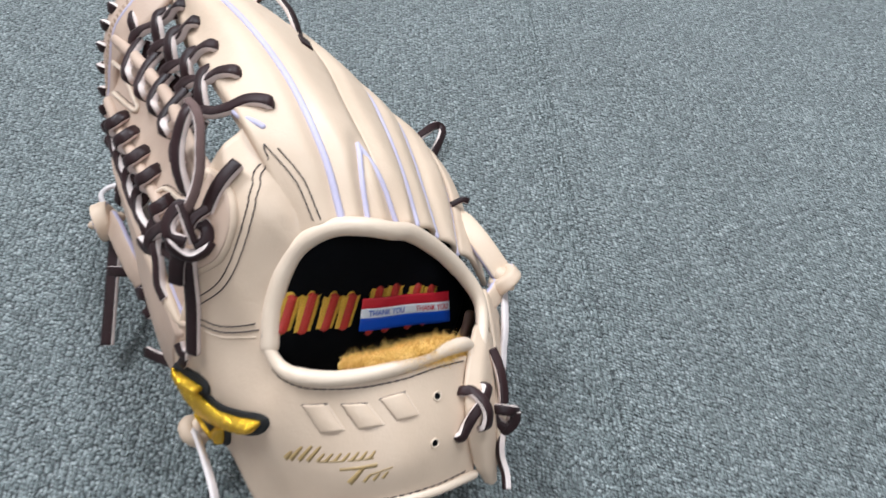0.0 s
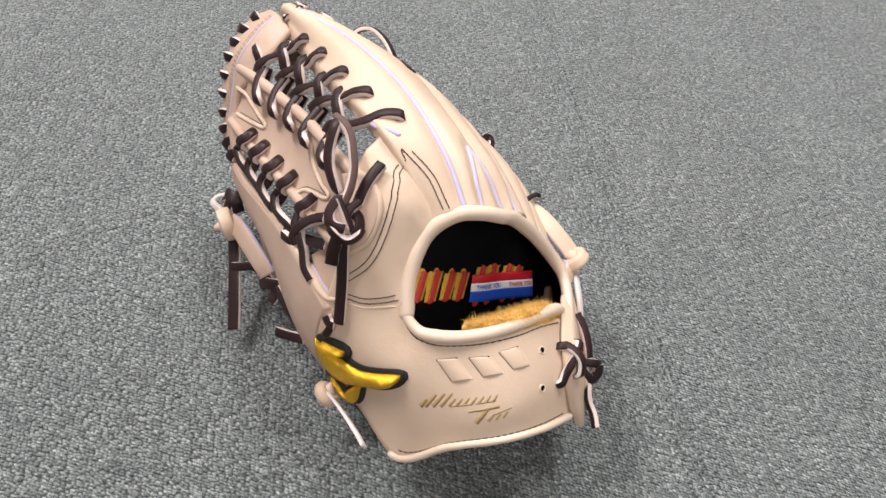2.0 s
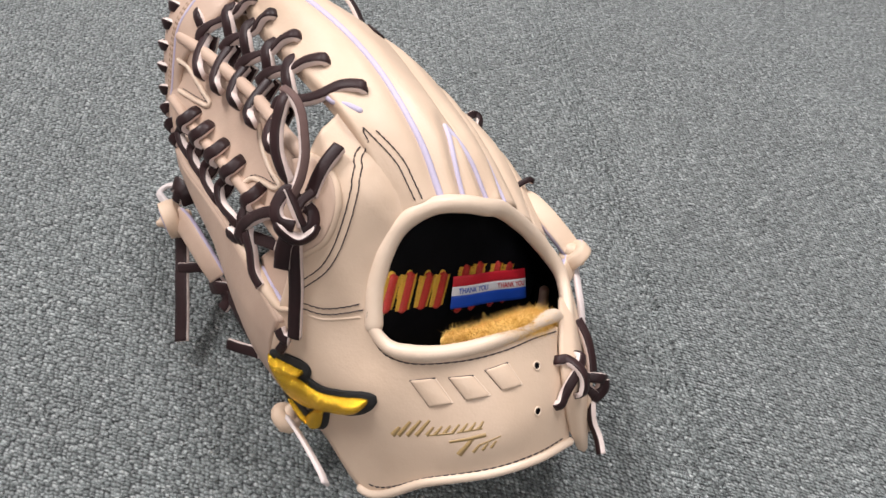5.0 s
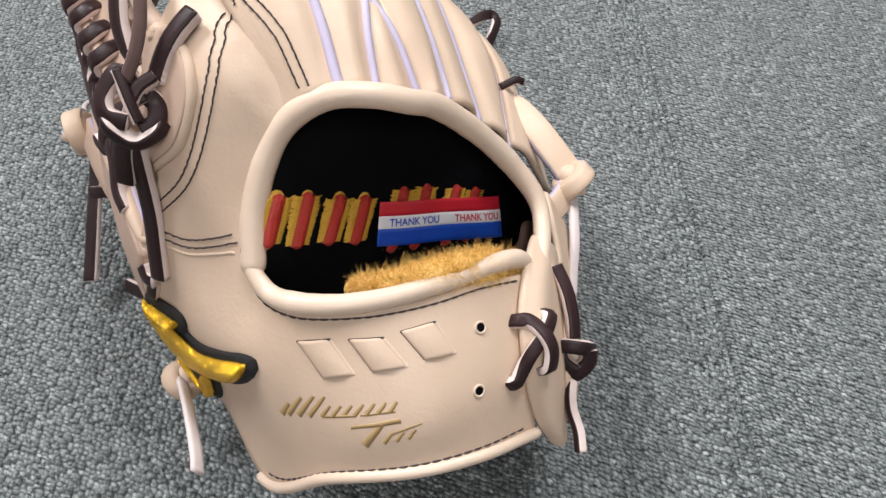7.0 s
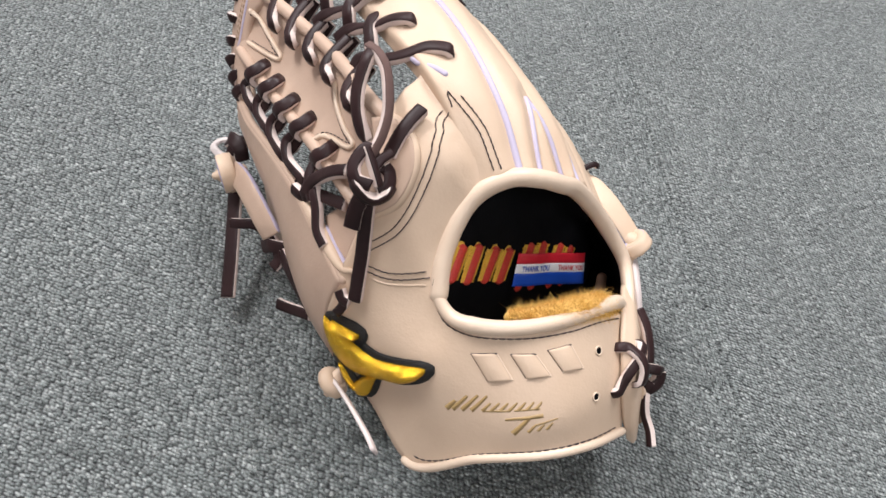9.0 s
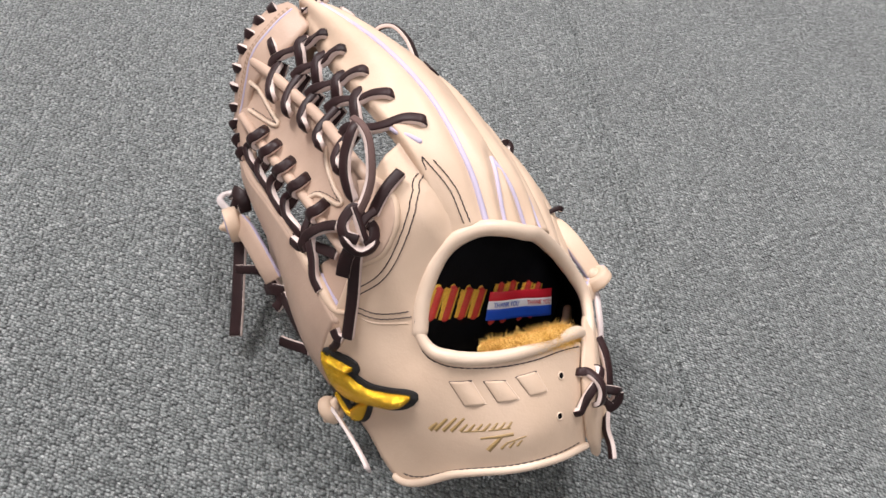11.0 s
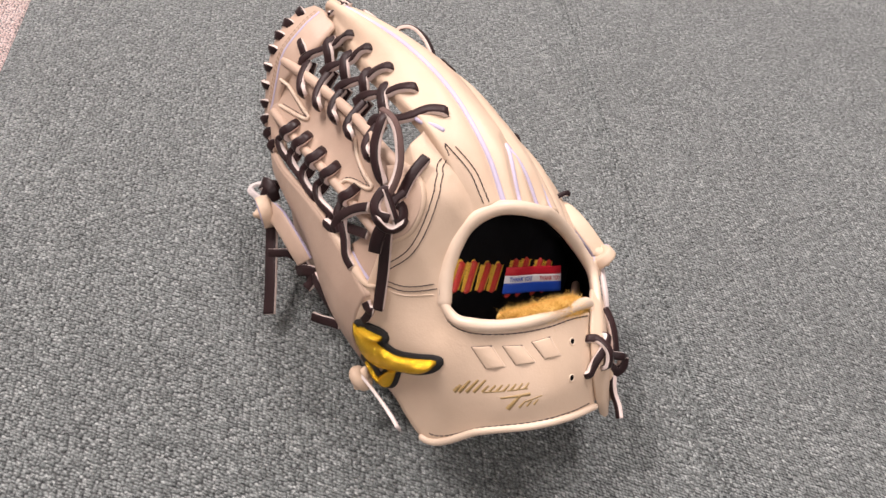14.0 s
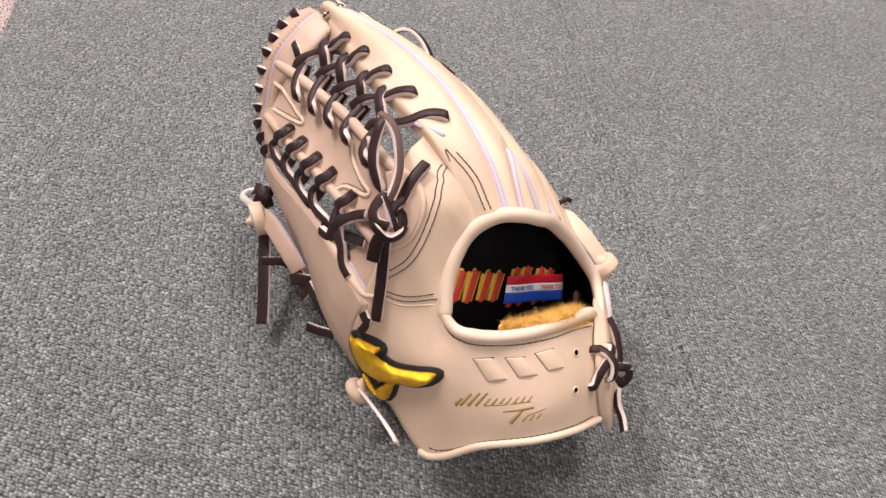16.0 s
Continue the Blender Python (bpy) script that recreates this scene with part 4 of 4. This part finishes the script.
lace("lace_knot", [(-8.75, 22.7, 15.9), (-9.2, 23.25, 16.6), (-9.5, 23.2, 16.75), (-9.9, 22.6, 16.3), (-9.75, 22.1, 15.95), (-9.1, 22.0, 15.75)], [VW, VW + HIGH * 0.4, VW - RIGHT * 0.3, VW - RIGHT * 0.5, VW - RIGHT * 0.3, VW], 0.56, 0.34, 40, glove, "tied dark lace knot")
lace("lace_knot", [(-9.45, 23.2, 16.9), (-9.2, 22.75, 16.55), (-8.95, 22.3, 16.15), (-8.75, 22.0, 15.75)], VW + RIGHT * 0.9, 0.34, 0.34, 24, glove, "tied dark lace knot")
lace("lace_knot", [(-8.29, 23.32, 16.55), (-8.75, 22.95, 16.4), (-9.05, 22.5, 16.1)], VW + HIGH * 0.3, 0.44, 0.34, 20, glove, "tied dark lace knot")
lace("lace_knot", [(-8.6, 22.95, 16.1), (-8.35, 22.75, 15.8), (-8.35, 22.3, 15.5), (-8.8, 22.0, 15.4)], [VW, VW + RIGHT * 0.4, VW + RIGHT * 0.3, VW], 0.62, 0.3, 24, glove, "tied dark lace knot")
lace("lace_knot", [(-9.85, 22.3, 15.85), (-9.7, 21.85, 15.75), (-9.3, 21.7, 15.35), (-8.85, 21.7, 15.2), (-8.4, 21.95, 15.3), (-8.2, 22.4, 15.35)], [VW - RIGHT * 0.8 - HIGH * 0.4, VW - HIGH * 0.9 - RIGHT * 0.4, VW - HIGH * 1.1, VW - HIGH * 1.1, VW - HIGH * 0.9 + RIGHT * 0.4, VW + RIGHT * 0.8], 0.46, 0.38, 40, glove, "tied dark lace knot")
lace("lace", [(-9.1, 21.95, 15.1), (-9.15, 21.75, 14.4), (-9.17, 21.05, 12.4), (-9.25, 20.45, 11.1), (-9.33, 19.88, 9.91)], VW - RIGHT * 0.45, 0.66, 0.32, 40, glove)
lace("lace", [(-9.4, 21.9, 15.2), (-9.65, 21.75, 14.4), (-9.78, 21.4, 13.5)], VW - RIGHT * 0.2, 0.75, 0.3, 24, glove)
lace("lace_end", [(-10.1, 20.4, 9.9), (-9.9, 20.05, 9.7), (-9.6, 19.85, 9.7)], (-0.5, -0.8, 0.3), 0.55, 0.3, 12, glove, "short dark lace end")
lace("lace_end", [(-9.75, 20.1, 9.5), (-9.95, 20.05, 8.9), (-10.15, 20.1, 8.4)], (-0.5, -0.8, 0.3), 0.5, 0.26, 14, glove, "short dark lace end")

# edge binding laces along the outer rim of the web
RIMPT = [(-15.6, 41.1, 16.3), (-16.5, 40.6, 15.6), (-17.1, 39.9, 14.9), (-17.45, 39.3, 14.0), (-17.75, 38.8, 12.9), (-17.95, 38.3, 11.7), (-18.05, 37.7, 10.5), (-17.95, 37.0, 9.6), (-17.65, 36.0, 9.0), (-17.3, 35.0, 8.7)]
rim_line = curve(BRIDGE_OUT, 60)
for q in RIMPT:
    q = np.array(q)
    i = int(np.argmin(np.linalg.norm(rim_line - q * K, axis=1)))
    i = min(max(i, 1), 58)
    o = rim_line[i] / K
    t = (rim_line[i + 1] - rim_line[i - 1])
    t /= np.linalg.norm(t)
    inward = np.array((-15.5, 36.0, 12.5)) - o
    inward -= t * (inward @ t)
    inward /= np.linalg.norm(inward)
    nrm = np.cross(t, inward)
    if nrm @ np.array((-0.6, -0.5, 0.6)) < 0:
        nrm = -nrm
    pts = [o + inward * 0.85 + nrm * 0.0, o + inward * 0.6 + nrm * 0.30, o + inward * 0.2 + nrm * 0.28 + t * 0.06, o - inward * 0.12 - nrm * 0.12 + t * 0.12, o - inward * 0.1 - nrm * 0.5 + t * 0.2, o + inward * 0.4 - nrm * 0.62 + t * 0.3]
    lace("binding_lace", pts, [nrm + t * 0.5, nrm + t * 0.5, nrm - inward * 0.4 + t * 0.5, -inward + t * 0.4, -nrm - inward * 0.3, -nrm], 0.62, 0.27, 26, bridge)

# seams and stitched tabs on the web
seam = [(-14.33, 40.23, 16.84), (-15.77, 39.02, 15.72), (-16.69, 38.25, 14.33), (-17.13, 37.47, 12.73), (-17.52, 36.72, 10.8)]
bridge_tree = tree_of(bridge_grid)
p, n = snap(curve(seam, 60), bridge_tree, -0.01, 1.0)
part("seam", tube(p - n * 0.05 * K, 0.11 * K, 8), WELT, bridge, "lavender seam on the web bridge")
stitch_row(side_step(p, n, 0.22), bridge_tree, bridge, BEIGE_THREAD)
stitch_row(side_step(p, n, 0.42), bridge_tree, bridge, BEIGE_THREAD)


def stitched_tab(points):
    p, n = snap(curve(points, 60), web_tree, 0.06, 1.0)
    edge = part("tab_edge", tube(p, 0.13 * K, 8), CREAM_ROLL, web, "turned edge of a stitched leather tab")
    stitch_row(side_step(p, n, 0.22), web_tree, edge)


stitched_tab([(-16.7, 37.2, 13.1), (-16.3, 36.2, 13.1), (-15.5, 34.7, 13.1), (-14.9, 33.5, 13.2), (-15.1, 33.6, 12.9), (-16.2, 34.9, 12.4), (-17.1, 36.0, 12.0)])
stitched_tab([(-11.2, 29.4, 15.1), (-11.1, 28.3, 14.6), (-10.6, 26.9, 14.4), (-10.1, 25.9, 14.4), (-10.4, 25.9, 14.1), (-11.2, 26.8, 13.7), (-11.7, 27.3, 13.3), (-12.2, 27.3, 12.7)])

# tip of the index finger: small tie
for pts, w in (([(-14.1, 41.2, 16.2), (-13.5, 41.3, 16.8), (-12.8, 41.2, 16.9), (-12.2, 40.8, 16.8)], 0.42), ([(-13.4, 40.1, 17.0), (-13.0, 40.0, 17.1), (-12.5, 39.9, 17.1)], 0.3), ([(-12.2, 41.4, 16.4), (-11.3, 41.3, 16.2), (-10.5, 40.9, 15.8)], 0.42)):
    p, n = snap(curve(pts, 20), all_fingers, 0.12, 1.0)
    p = p + n * 0.1 * K * np.sin(np.linspace(0, math.pi, 20))[:, None]
    part("lace", ribbon(p, n, w, 0.22), [LACE, RAW, SUEDE], glove)
# loop that stands off between the finger tips, and a lace end in its slot
lace("lace_loop", [(-9.1, 40.2, 15.0), (-8.6, 40.6, 15.8), (-7.6, 40.4, 16.1), (-6.7, 39.4, 15.9), (-6.1, 38.2, 15.3), (-5.9, 37.6, 14.7)], [(-0.3, 0.5, 0.8), (0.1, 0.6, 0.8), (0.3, 0.5, 0.8), (0.5, 0.3, 0.8), (0.6, 0.2, 0.7), (0.7, 0.1, 0.6)], 0.55, 0.24, 30, glove, "dark lace loop between the finger tips")
slot, sn = snap(curve([(-5.6, 36.0, 16.3), (-5.4, 35.4, 16.6), (-5.2, 34.8, 16.8)], 8), all_fingers, 0.03, 1.0)
part("lace_end", ribbon(slot, sn, 0.75, 0.12), [LACE, LACE, SUEDE], glove, "dark lace end showing in a slot")
lace("lace_loop", [(0.9, 42.4, 3.0), (1.9, 44.6, 2.2), (2.9, 46.3, 1.5), (3.4, 46.1, 1.2), (3.2, 45.1, 1.0), (2.6, 43.4, 0.9)], [(-0.3, -0.5, 0.8), (-0.3, -0.5, 0.8), (-0.1, -0.6, 0.8), (0.5, -0.6, 0.5), (0.5, -0.6, 0.4), (0.3, -0.4, 0.7)], 0.62, 0.26, 40, glove, "dark lace loop lying on the carpet")
lace("lace_end", [(3.2, 30.8, 9.4), (3.9, 31.2, 9.5), (4.25, 31.3, 9.3)], (0, -0.5, 0.8), 0.34, 0.2, 10, glove, "short dark lace end")


# ---- leather loops with knots ----
def strip(points, up, width, th, material, name, label, n=40, parent=None):
    up = np.asarray(up, float)
    if up.ndim == 2:
        up = crom(up, np.linspace(0, len(points) - 1, n))
    return part(name, ribbon(curve(points, n), up, width, th), [material, PALE if material is PALE else WELT, material], parent or glove, label)


def leather_knot(c, axis, size, label, wound=True):
    """A flat strip wound once over itself."""
    a = Vector(axis).normalized()
    u = a.orthogonal().normalized()
    v = a.cross(u)
    c = Vector(c)
    ring = [np.array(c + u * math.cos(h) * size * 0.62 + v * math.sin(h) * size * 0.55 + a * 0.28 * size * math.sin(h)) for h in np.linspace(0, 2 * math.pi, 15)[:-1]]
    bm = tube(np.array(ring) * K, 0.42 * size * K, 10, True, flat=1.15)
    core = np.array([c - a * size * 0.7, c - a * size * 0.1, c + a * size * 0.75])
    tube(curve(core, 8), np.array((0.28, 0.5, 0.58, 0.6, 0.58, 0.5, 0.4, 0.22)) * size * K, 10, bm=bm)
    knot = part("leather_knot", bm, CREAM, glove, label)
    if not wound:
        return knot
    hs = np.linspace(0.2, 2 * math.pi + 0.5, 40)
    wrap = np.array([c + u * math.cos(h) * size * 0.86 + v * math.sin(h) * size * 0.8 + a * (0.3 * math.sin(h) + 0.1) * size for h in hs])
    outward = np.array([u * math.cos(h) + v * math.sin(h) for h in hs])
    part("knot_wrap", ribbon(wrap * K, outward, 0.8 * size, 0.3), [CREAM, WELT, CREAM], knot)
    return knot


# thumb loop
strip([(-17.2, 31.4, 5.7), (-16.5, 30.3, 6.1), (-15.7, 29.0, 6.0), (-14.9, 27.8, 5.6), (-14.4, 27.2, 5.1)], (-0.65, -0.45, 0.6), 1.3, 0.35, TAN, "thumb_loop", "tan leather thumb loop", 40)
leather_knot((-17.5, 31.5, 5.5), (-0.75, -0.5, 0.1), 1.15, "knotted end of the thumb loop")
strip([(-17.8, 32.6, 5.2), (-18.6, 33.8, 4.6), (-19.3, 35.4, 3.6), (-19.1, 36.4, 3.2), (-18.4, 36.4, 3.4)], [(-0.6, -0.5, 0.6), (-0.7, -0.5, 0.5), (-0.8, -0.3, 0.5), (-0.5, 0.3, 0.8), (0, 0.4, 0.9)], 0.5, 0.2, PALE, "pale_lace", "pale rawhide lace at the thumb", 36)
lace("lace_knot", [(-18.5, 36.4, 3.2), (-18.2, 35.9, 4.0), (-17.6, 35.2, 4.0), (-17.4, 34.8, 3.2)], [(-0.6, 0, 0.8), (-0.4, -0.5, 0.8), (0, -0.6, 0.8), (0.4, -0.6, 0.5)], 0.9, 0.3, 24, glove, "dark lace knot at the thumb tip")
lace("lace_knot", [(-18.3, 35.2, 3.0), (-18.0, 35.3, 3.8), (-17.5, 35.6, 4.2), (-17.1, 35.6, 3.8)], (-0.4, -0.6, 0.7), 0.7, 0.28, 20, glove, "dark lace knot at the thumb tip")
lace("lace", [(-17.2, 31.4, 4.6), (-17.1, 30.2, 3.9), (-17.0, 28.6, 3.2), (-16.9, 27.0, 2.4), (-16.85, 25.2, 1.4)], (-0.55, -0.5, 0.7), 0.95, 0.26, 40, glove)
lace("lace", [(-17.2, 29.2, 3.5), (-16.5, 28.9, 3.9), (-15.7, 28.7, 4.2), (-15.2, 28.6, 3.9)], (-0.4, -0.7, 0.6), 0.6, 0.26, 24, glove)
lace("lace", [(-16.0, 30.0, 4.4), (-15.4, 28.9, 4.3), (-14.8, 27.8, 4.3), (-14.3, 27.1, 4.2)], (-0.7, -0.5, 0.3), 0.6, 0.26, 24, glove)
lace("lace_knot", [(-14.9, 27.3, 4.0), (-14.4, 26.8, 4.7), (-13.7, 26.6, 4.8), (-13.2, 26.8, 4.5)], (-0.5, -0.7, 0.5), 0.8, 0.28, 20, glove, "dark lace knot under the thumb")
lace("lace_knot", [(-14.5, 27.3, 4.9), (-14.1, 26.7, 4.7), (-13.9, 26.2, 4.2), (-14.2, 25.9, 3.8)], (-0.6, -0.6, 0.5), 0.65, 0.28, 20, glove, "dark lace knot under the thumb")
lace("lace", [(-13.7, 26.4, 4.6), (-13.1, 25.1, 4.7), (-12.4, 23.8, 4.8), (-11.8, 22.7, 5.0), (-11.2, 21.6, 5.6), (-10.9, 21.0, 6.3)], (-0.75, -0.55, 0.35), 0.75, 0.28, 40, glove)
lace("lace_end", [(-13.6, 23.4, 3.9), (-12.9, 23.0, 4.1), (-12.2, 22.6, 4.4), (-11.7, 22.3, 4.6)], (-0.3, -0.8, 0.6), 0.62, 0.26, 20, glove, "dark lace end under the thumb")
# heel corner: leather knot and pale tail
leather_knot((-10.1, 18.9, 3.5), (0.3, 0.5, 0.6), 0.9, "knotted leather end at the heel corner", False)
strip([(-10.0, 18.7, 3.9), (-9.4, 17.6, 4.4), (-8.7, 16.2, 5.0), (-8.1, 14.9, 5.5), (-7.8, 14.1, 5.8)], (0.7, -0.35, 0.5), (0.55), 0.16, PALE, "pale_lace", "pale rawhide tail at the heel corner", 30)

# little-finger side: loop, knot, laces on the flap
strip([(3.3, 30.9, 8.5), (3.95, 30.1, 8.8), (4.8, 29.1, 8.6), (5.65, 28.1, 8.1), (6.3, 27.4, 7.6)], (0.35, -0.45, 0.8), 1.3, 0.35, CREAM, "finger_loop", "cream leather little-finger loop", 40)
leather_knot((6.4, 27.1, 7.5), (0.55, -0.5, -0.3), 0.92, "knotted end of the little-finger loop")
strip([(6.3, 26.9, 7.3), (6.0, 26.2, 7.3), (5.5, 25.4, 7.4)], (0.3, -0.7, 0.6), 1.1, 0.3, CREAM, "finger_loop", "cream leather little-finger loop", 16)
strip([(6.5, 26.5, 7.0), (6.5, 25.4, 6.9), (6.45, 24.0, 6.8), (6.3, 22.8, 6.8), (6.2, 21.6, 6.7)], (0.5, -0.5, 0.7), 0.42, 0.2, PALE, "pale_lace", "pale rawhide lace at the little finger", 30)
flap_tree = tree_of(flap_grid, band)


def flap_lace(points):
    p, n = snap(curve(points, 30), flap_tree, 0.24, 1.0)
    for _ in range(30):
        p[1:-1] = p[1:-1] * 0.5 + (p[2:] + p[:-2]) * 0.25
        n[1:-1] = n[1:-1] * 0.5 + (n[2:] + n[:-2]) * 0.25
    p[0] -= n[0] * 0.35 * K
    p[-1] -= n[-1] * 0.35 * K
    p[1] -= n[1] * 0.1 * K
    p[-2] -= n[-2] * 0.1 * K
    return p, n


p, n = flap_lace([(3.42, 16.82, 8.13), (4.13, 17.62, 8.65), (4.71, 18.59, 9.25), (5.0, 19.05, 9.54)])
part("lace", ribbon(p, n - np.array((0.15, 0.1, 0.0)), 0.50, 0.26), [LACE, RAW, SUEDE], glove)
p, n = flap_lace([(3.38, 18.74, 9.19), (3.98, 18.85, 9.31), (4.52, 18.25, 9.04), (4.79, 17.6, 8.71), (4.86, 17.14, 8.46)])
part("lace", ribbon(p + n * 0.26 * K * np.sin(np.linspace(0, math.pi, 30))[:, None], n + np.array((0.1, 0.1, 0.2)), 0.50, 0.26), [LACE, RAW, SUEDE], glove)
lace("lace", [(5.3, 21.4, 9.0), (5.7, 20.6, 8.6), (5.95, 19.8, 8.0), (6.02, 19.1, 7.5)], VW + RIGHT * 0.5, 0.5, 0.3, 36, glove)
KR = np.array((6.05, 18.69, 7.0))
lace("lace_knot", [KR + (-0.66, 0.25, 0.2), KR + (-0.4, 0.0, 0.65), KR + (0.25, -0.05, 0.62), KR + (0.62, 0.2, 0.15)], [VW - RIGHT * 0.6, VW + HIGH * 0.2, VW + HIGH * 0.2, VW + RIGHT * 0.7], 0.52, 0.36, 24, glove, "dark lace knot beside the flap")
lace("lace_knot", [KR + (0.55, 0.05, 0.35), KR + (0.5, -0.3, 0.0), KR + (0.2, -0.55, -0.25), KR + (-0.1, -0.6, -0.45)], [VW + RIGHT * 0.5, VW + RIGHT * 0.3, VW, VW], 0.64, 0.36, 24, glove, "dark lace knot beside the flap")
lace("lace_knot", [KR + (-0.55, 0.0, 0.2), KR + (-0.35, -0.35, 0.0), KR + (0.1, -0.6, -0.2)], VW - RIGHT * 0.3, 0.6, 0.34, 20, glove, "dark lace knot beside the flap")
lace("lace_end", [KR + (-0.65, -0.6, -0.4), KR + (-0.3, -0.55, -0.3), KR + (0.05, -0.5, -0.3)], VW, 0.42, 0.3, 12, glove, "short dark lace end")
lace("lace", [KR + (0.05, -0.3, -0.4), (5.95, 17.5, 6.3), (6.0, 16.9, 5.95), (6.25, 16.2, 5.6), (6.34, 15.5, 5.25)], -RIGHT + VW * 0.35, 0.4, 0.3, 30, glove)

# tan finger sleeve seen inside the opening
part("inner_sleeve", tube(curve([(4.5, 25.0, 6.7), (4.35, 24.3, 6.4), (4.0, 23.7, 5.9)], 20), 0.3 * K, 12), TAN, glove, "small tan leather sleeve inside the opening")

# ---- inside the opening: embroidery, tape, fleece ----
def pad_bar(a0, b0, a1, b1, r, lift, material, parent=None):
    p = np.array([on_lining(a0 + (a1 - a0) * f, b0 + (b1 - b0) * f, lift) for f in np.linspace(0, 1, 14)]) * K
    bm = tube(p, r * K, 10)
    return part("thread_bar", bm, material, parent or glove)


BARS = [(-4.3, -1.4, -4.1, 0.15), (-3.15, -1.5, -2.95, 0.2), (-1.85, -1.45, -1.6, 0.1), (-0.7, -1.5, -0.5, 0.05), (1.1, -1.95, 1.3, 0.35), (2.2, -1.9, 2.4, 0.45), (3.8, -1.85, 3.95, 0.4), (4.9, -1.75, 5.0, 0.3)]
thread_rng = random.Random(7)
for a0, b0, a1, b1 in BARS:
    border = pad_bar(a0, b0, a1, b1, 0.40, -0.27 if a0 < 0 else -0.37, YELLOW_THREAD)
    red = pad_bar(a0, b0 + 0.05, a1, b1 - 0.05, 0.25, 0.03 if a0 < 0 else -0.08, RED_THREAD, border)
    # satin stitches: yellow ones fringe the border, red ones cross the bar
    deep = 0.0 if a0 < 0 else -0.1
    bm, bm_red = bmesh.new(), bmesh.new()
    for q in range(110):
        f, sg = (q // 2) / 54, 1 if q % 2 else -1
        a, b = a0 + (a1 - a0) * f, b0 + (b1 - b0) * f
        far = thread_rng.uniform(0.5, 0.62)
        c, m, e = on_lining(a + sg * 0.24, b, 0.10 + deep), on_lining(a + sg * 0.42, b + thread_rng.uniform(-0.03, 0.03), 0.11 + deep), on_lining(a + sg * far, b + thread_rng.uniform(-0.06, 0.06), -0.02)
        tube(np.array([c, m, e]) * K, 0.036 * K, 5, bm=bm)
        if sg > 0:
            arc = [on_lining(a + 0.27 * math.sin(h), b + 0.05 * h, 0.02 + deep + 0.27 * math.cos(h)) for h in (-1.35, -0.7, 0.0, 0.7, 1.35)]
            tube(np.array(arc) * K, 0.03 * K, 5, bm=bm_red)
    part("satin_fringe", bm, YELLOW_THREAD, border)["kind"] = "stuff"
    part("satin_stitch", bm_red, RED_THREAD, border)["kind"] = "stuff"

tape = tagged(new("seal_tape"), "red, white and blue paper tape stuck on black lining", "tape")
tape.location = Vector(on_lining(3.2, -0.7)) * K


def tape_at(f, g, lift=0.0):
    """f along the tape, g from its lower to its upper edge."""
    a, b = 0.15 * (1 - g) * (1 - f) + (6.7 - 0.65 * g) * f, (-1.72 + 1.72 * g) * (1 - f) + (-1.66 + 1.78 * g) * f
    return on_lining(a, b, 0.36 + 0.06 * math.sin(f * 9.0) + lift)


for nm, g0, g1, m in (("blue_stripe", 0.0, 0.39, TAPE_BLUE), ("white_stripe", 0.39, 0.68, TAPE_WHITE), ("red_stripe", 0.68, 1.0, TAPE_RED)):
    grid = np.array([[tape_at(i / 30, g0 + (g1 - g0) * j / 4) for j in range(5)] for i in range(31)]) * K
    part(nm, sheet(grid, 0.02 * K), m, tape)


def tape_words(f0, f1, material):
    fc = bpy.data.curves.new("words", "FONT")
    fc.body = "THANK YOU"
    fc.offset = 0.02
    tmp = new("words", fc)
    bpy.context.view_layer.update()
    me = bpy.data.meshes.new_from_object(tmp.evaluated_get(bpy.context.evaluated_depsgraph_get()))
    bpy.data.objects.remove(tmp)
    xs, ys = [v.co.x for v in me.vertices], [v.co.y for v in me.vertices]
    for v in me.vertices:
        fx, fy = (v.co.x - min(xs)) / (max(xs) - min(xs)), (v.co.y - min(ys)) / (max(ys) - min(ys))
        v.co = Vector(tape_at(f0 + (f1 - f0) * fx, 0.445 + 0.175 * fy, 0.03)) * K
    me.materials.append(material)
    ob = new("lettering", me)
    ob.parent = tape
    ob.matrix_parent_inverse = Matrix.Translation(-tape.location)


tape_words(0.07, 0.47, TAPE_BLUE)
tape_words(0.60, 0.97, TAPE_RED)

FL = [(-2.0, 18.9, 10.9), (-0.5, 19.0, 11.2), (1.0, 19.4, 11.2), (2.2, 20.0, 10.7), (3.2, 20.7, 9.7), (3.7, 21.2, 9.0)]
fl = curve(FL, 40)
flr = np.interp(np.linspace(0, 1, 40), [0, 0.3, 0.7, 0.9, 1], [0.32, 0.5, 0.68, 0.6, 0.4]) * K
pad_ob = part("fleece_pad", tube(fl, flr, 16), FLEECE, glove, "golden fleece pad behind the strap")
rng = random.Random(4)
bm = bmesh.new()
ft, fu, fv = frames_along(fl)
for _ in range(14000):
    i = rng.randrange(40)
    h = rng.uniform(0, 2 * math.pi)
    d = fu[i] * math.cos(h) + fv[i] * math.sin(h)
    base = fl[i] + d * flr[i] * 0.96 + ft[i] * rng.uniform(-0.1, 0.1) * K
    ln = rng.uniform(0.07, 0.25) * K
    lean = np.array([rng.gauss(0, 0.75) for _ in range(3)])
    tip = base + (d + lean) * ln
    mid = base + (d + lean * 0.3) * ln * 0.55
    w = np.cross(d, ft[i]) * 0.012 * K if rng.random() < 0.5 else ft[i] * 0.012 * K
    a, b, c, e, g = [bm.verts.new(q) for q in (base - w, base + w, mid - w * 0.7, mid + w * 0.7, tip)]
    bm.faces.new((a, b, e, c))
    bm.faces.new((c, e, g))
tufts = part("fleece_nap", bm, FLEECE, pad_ob)
tufts["kind"] = "stuff"
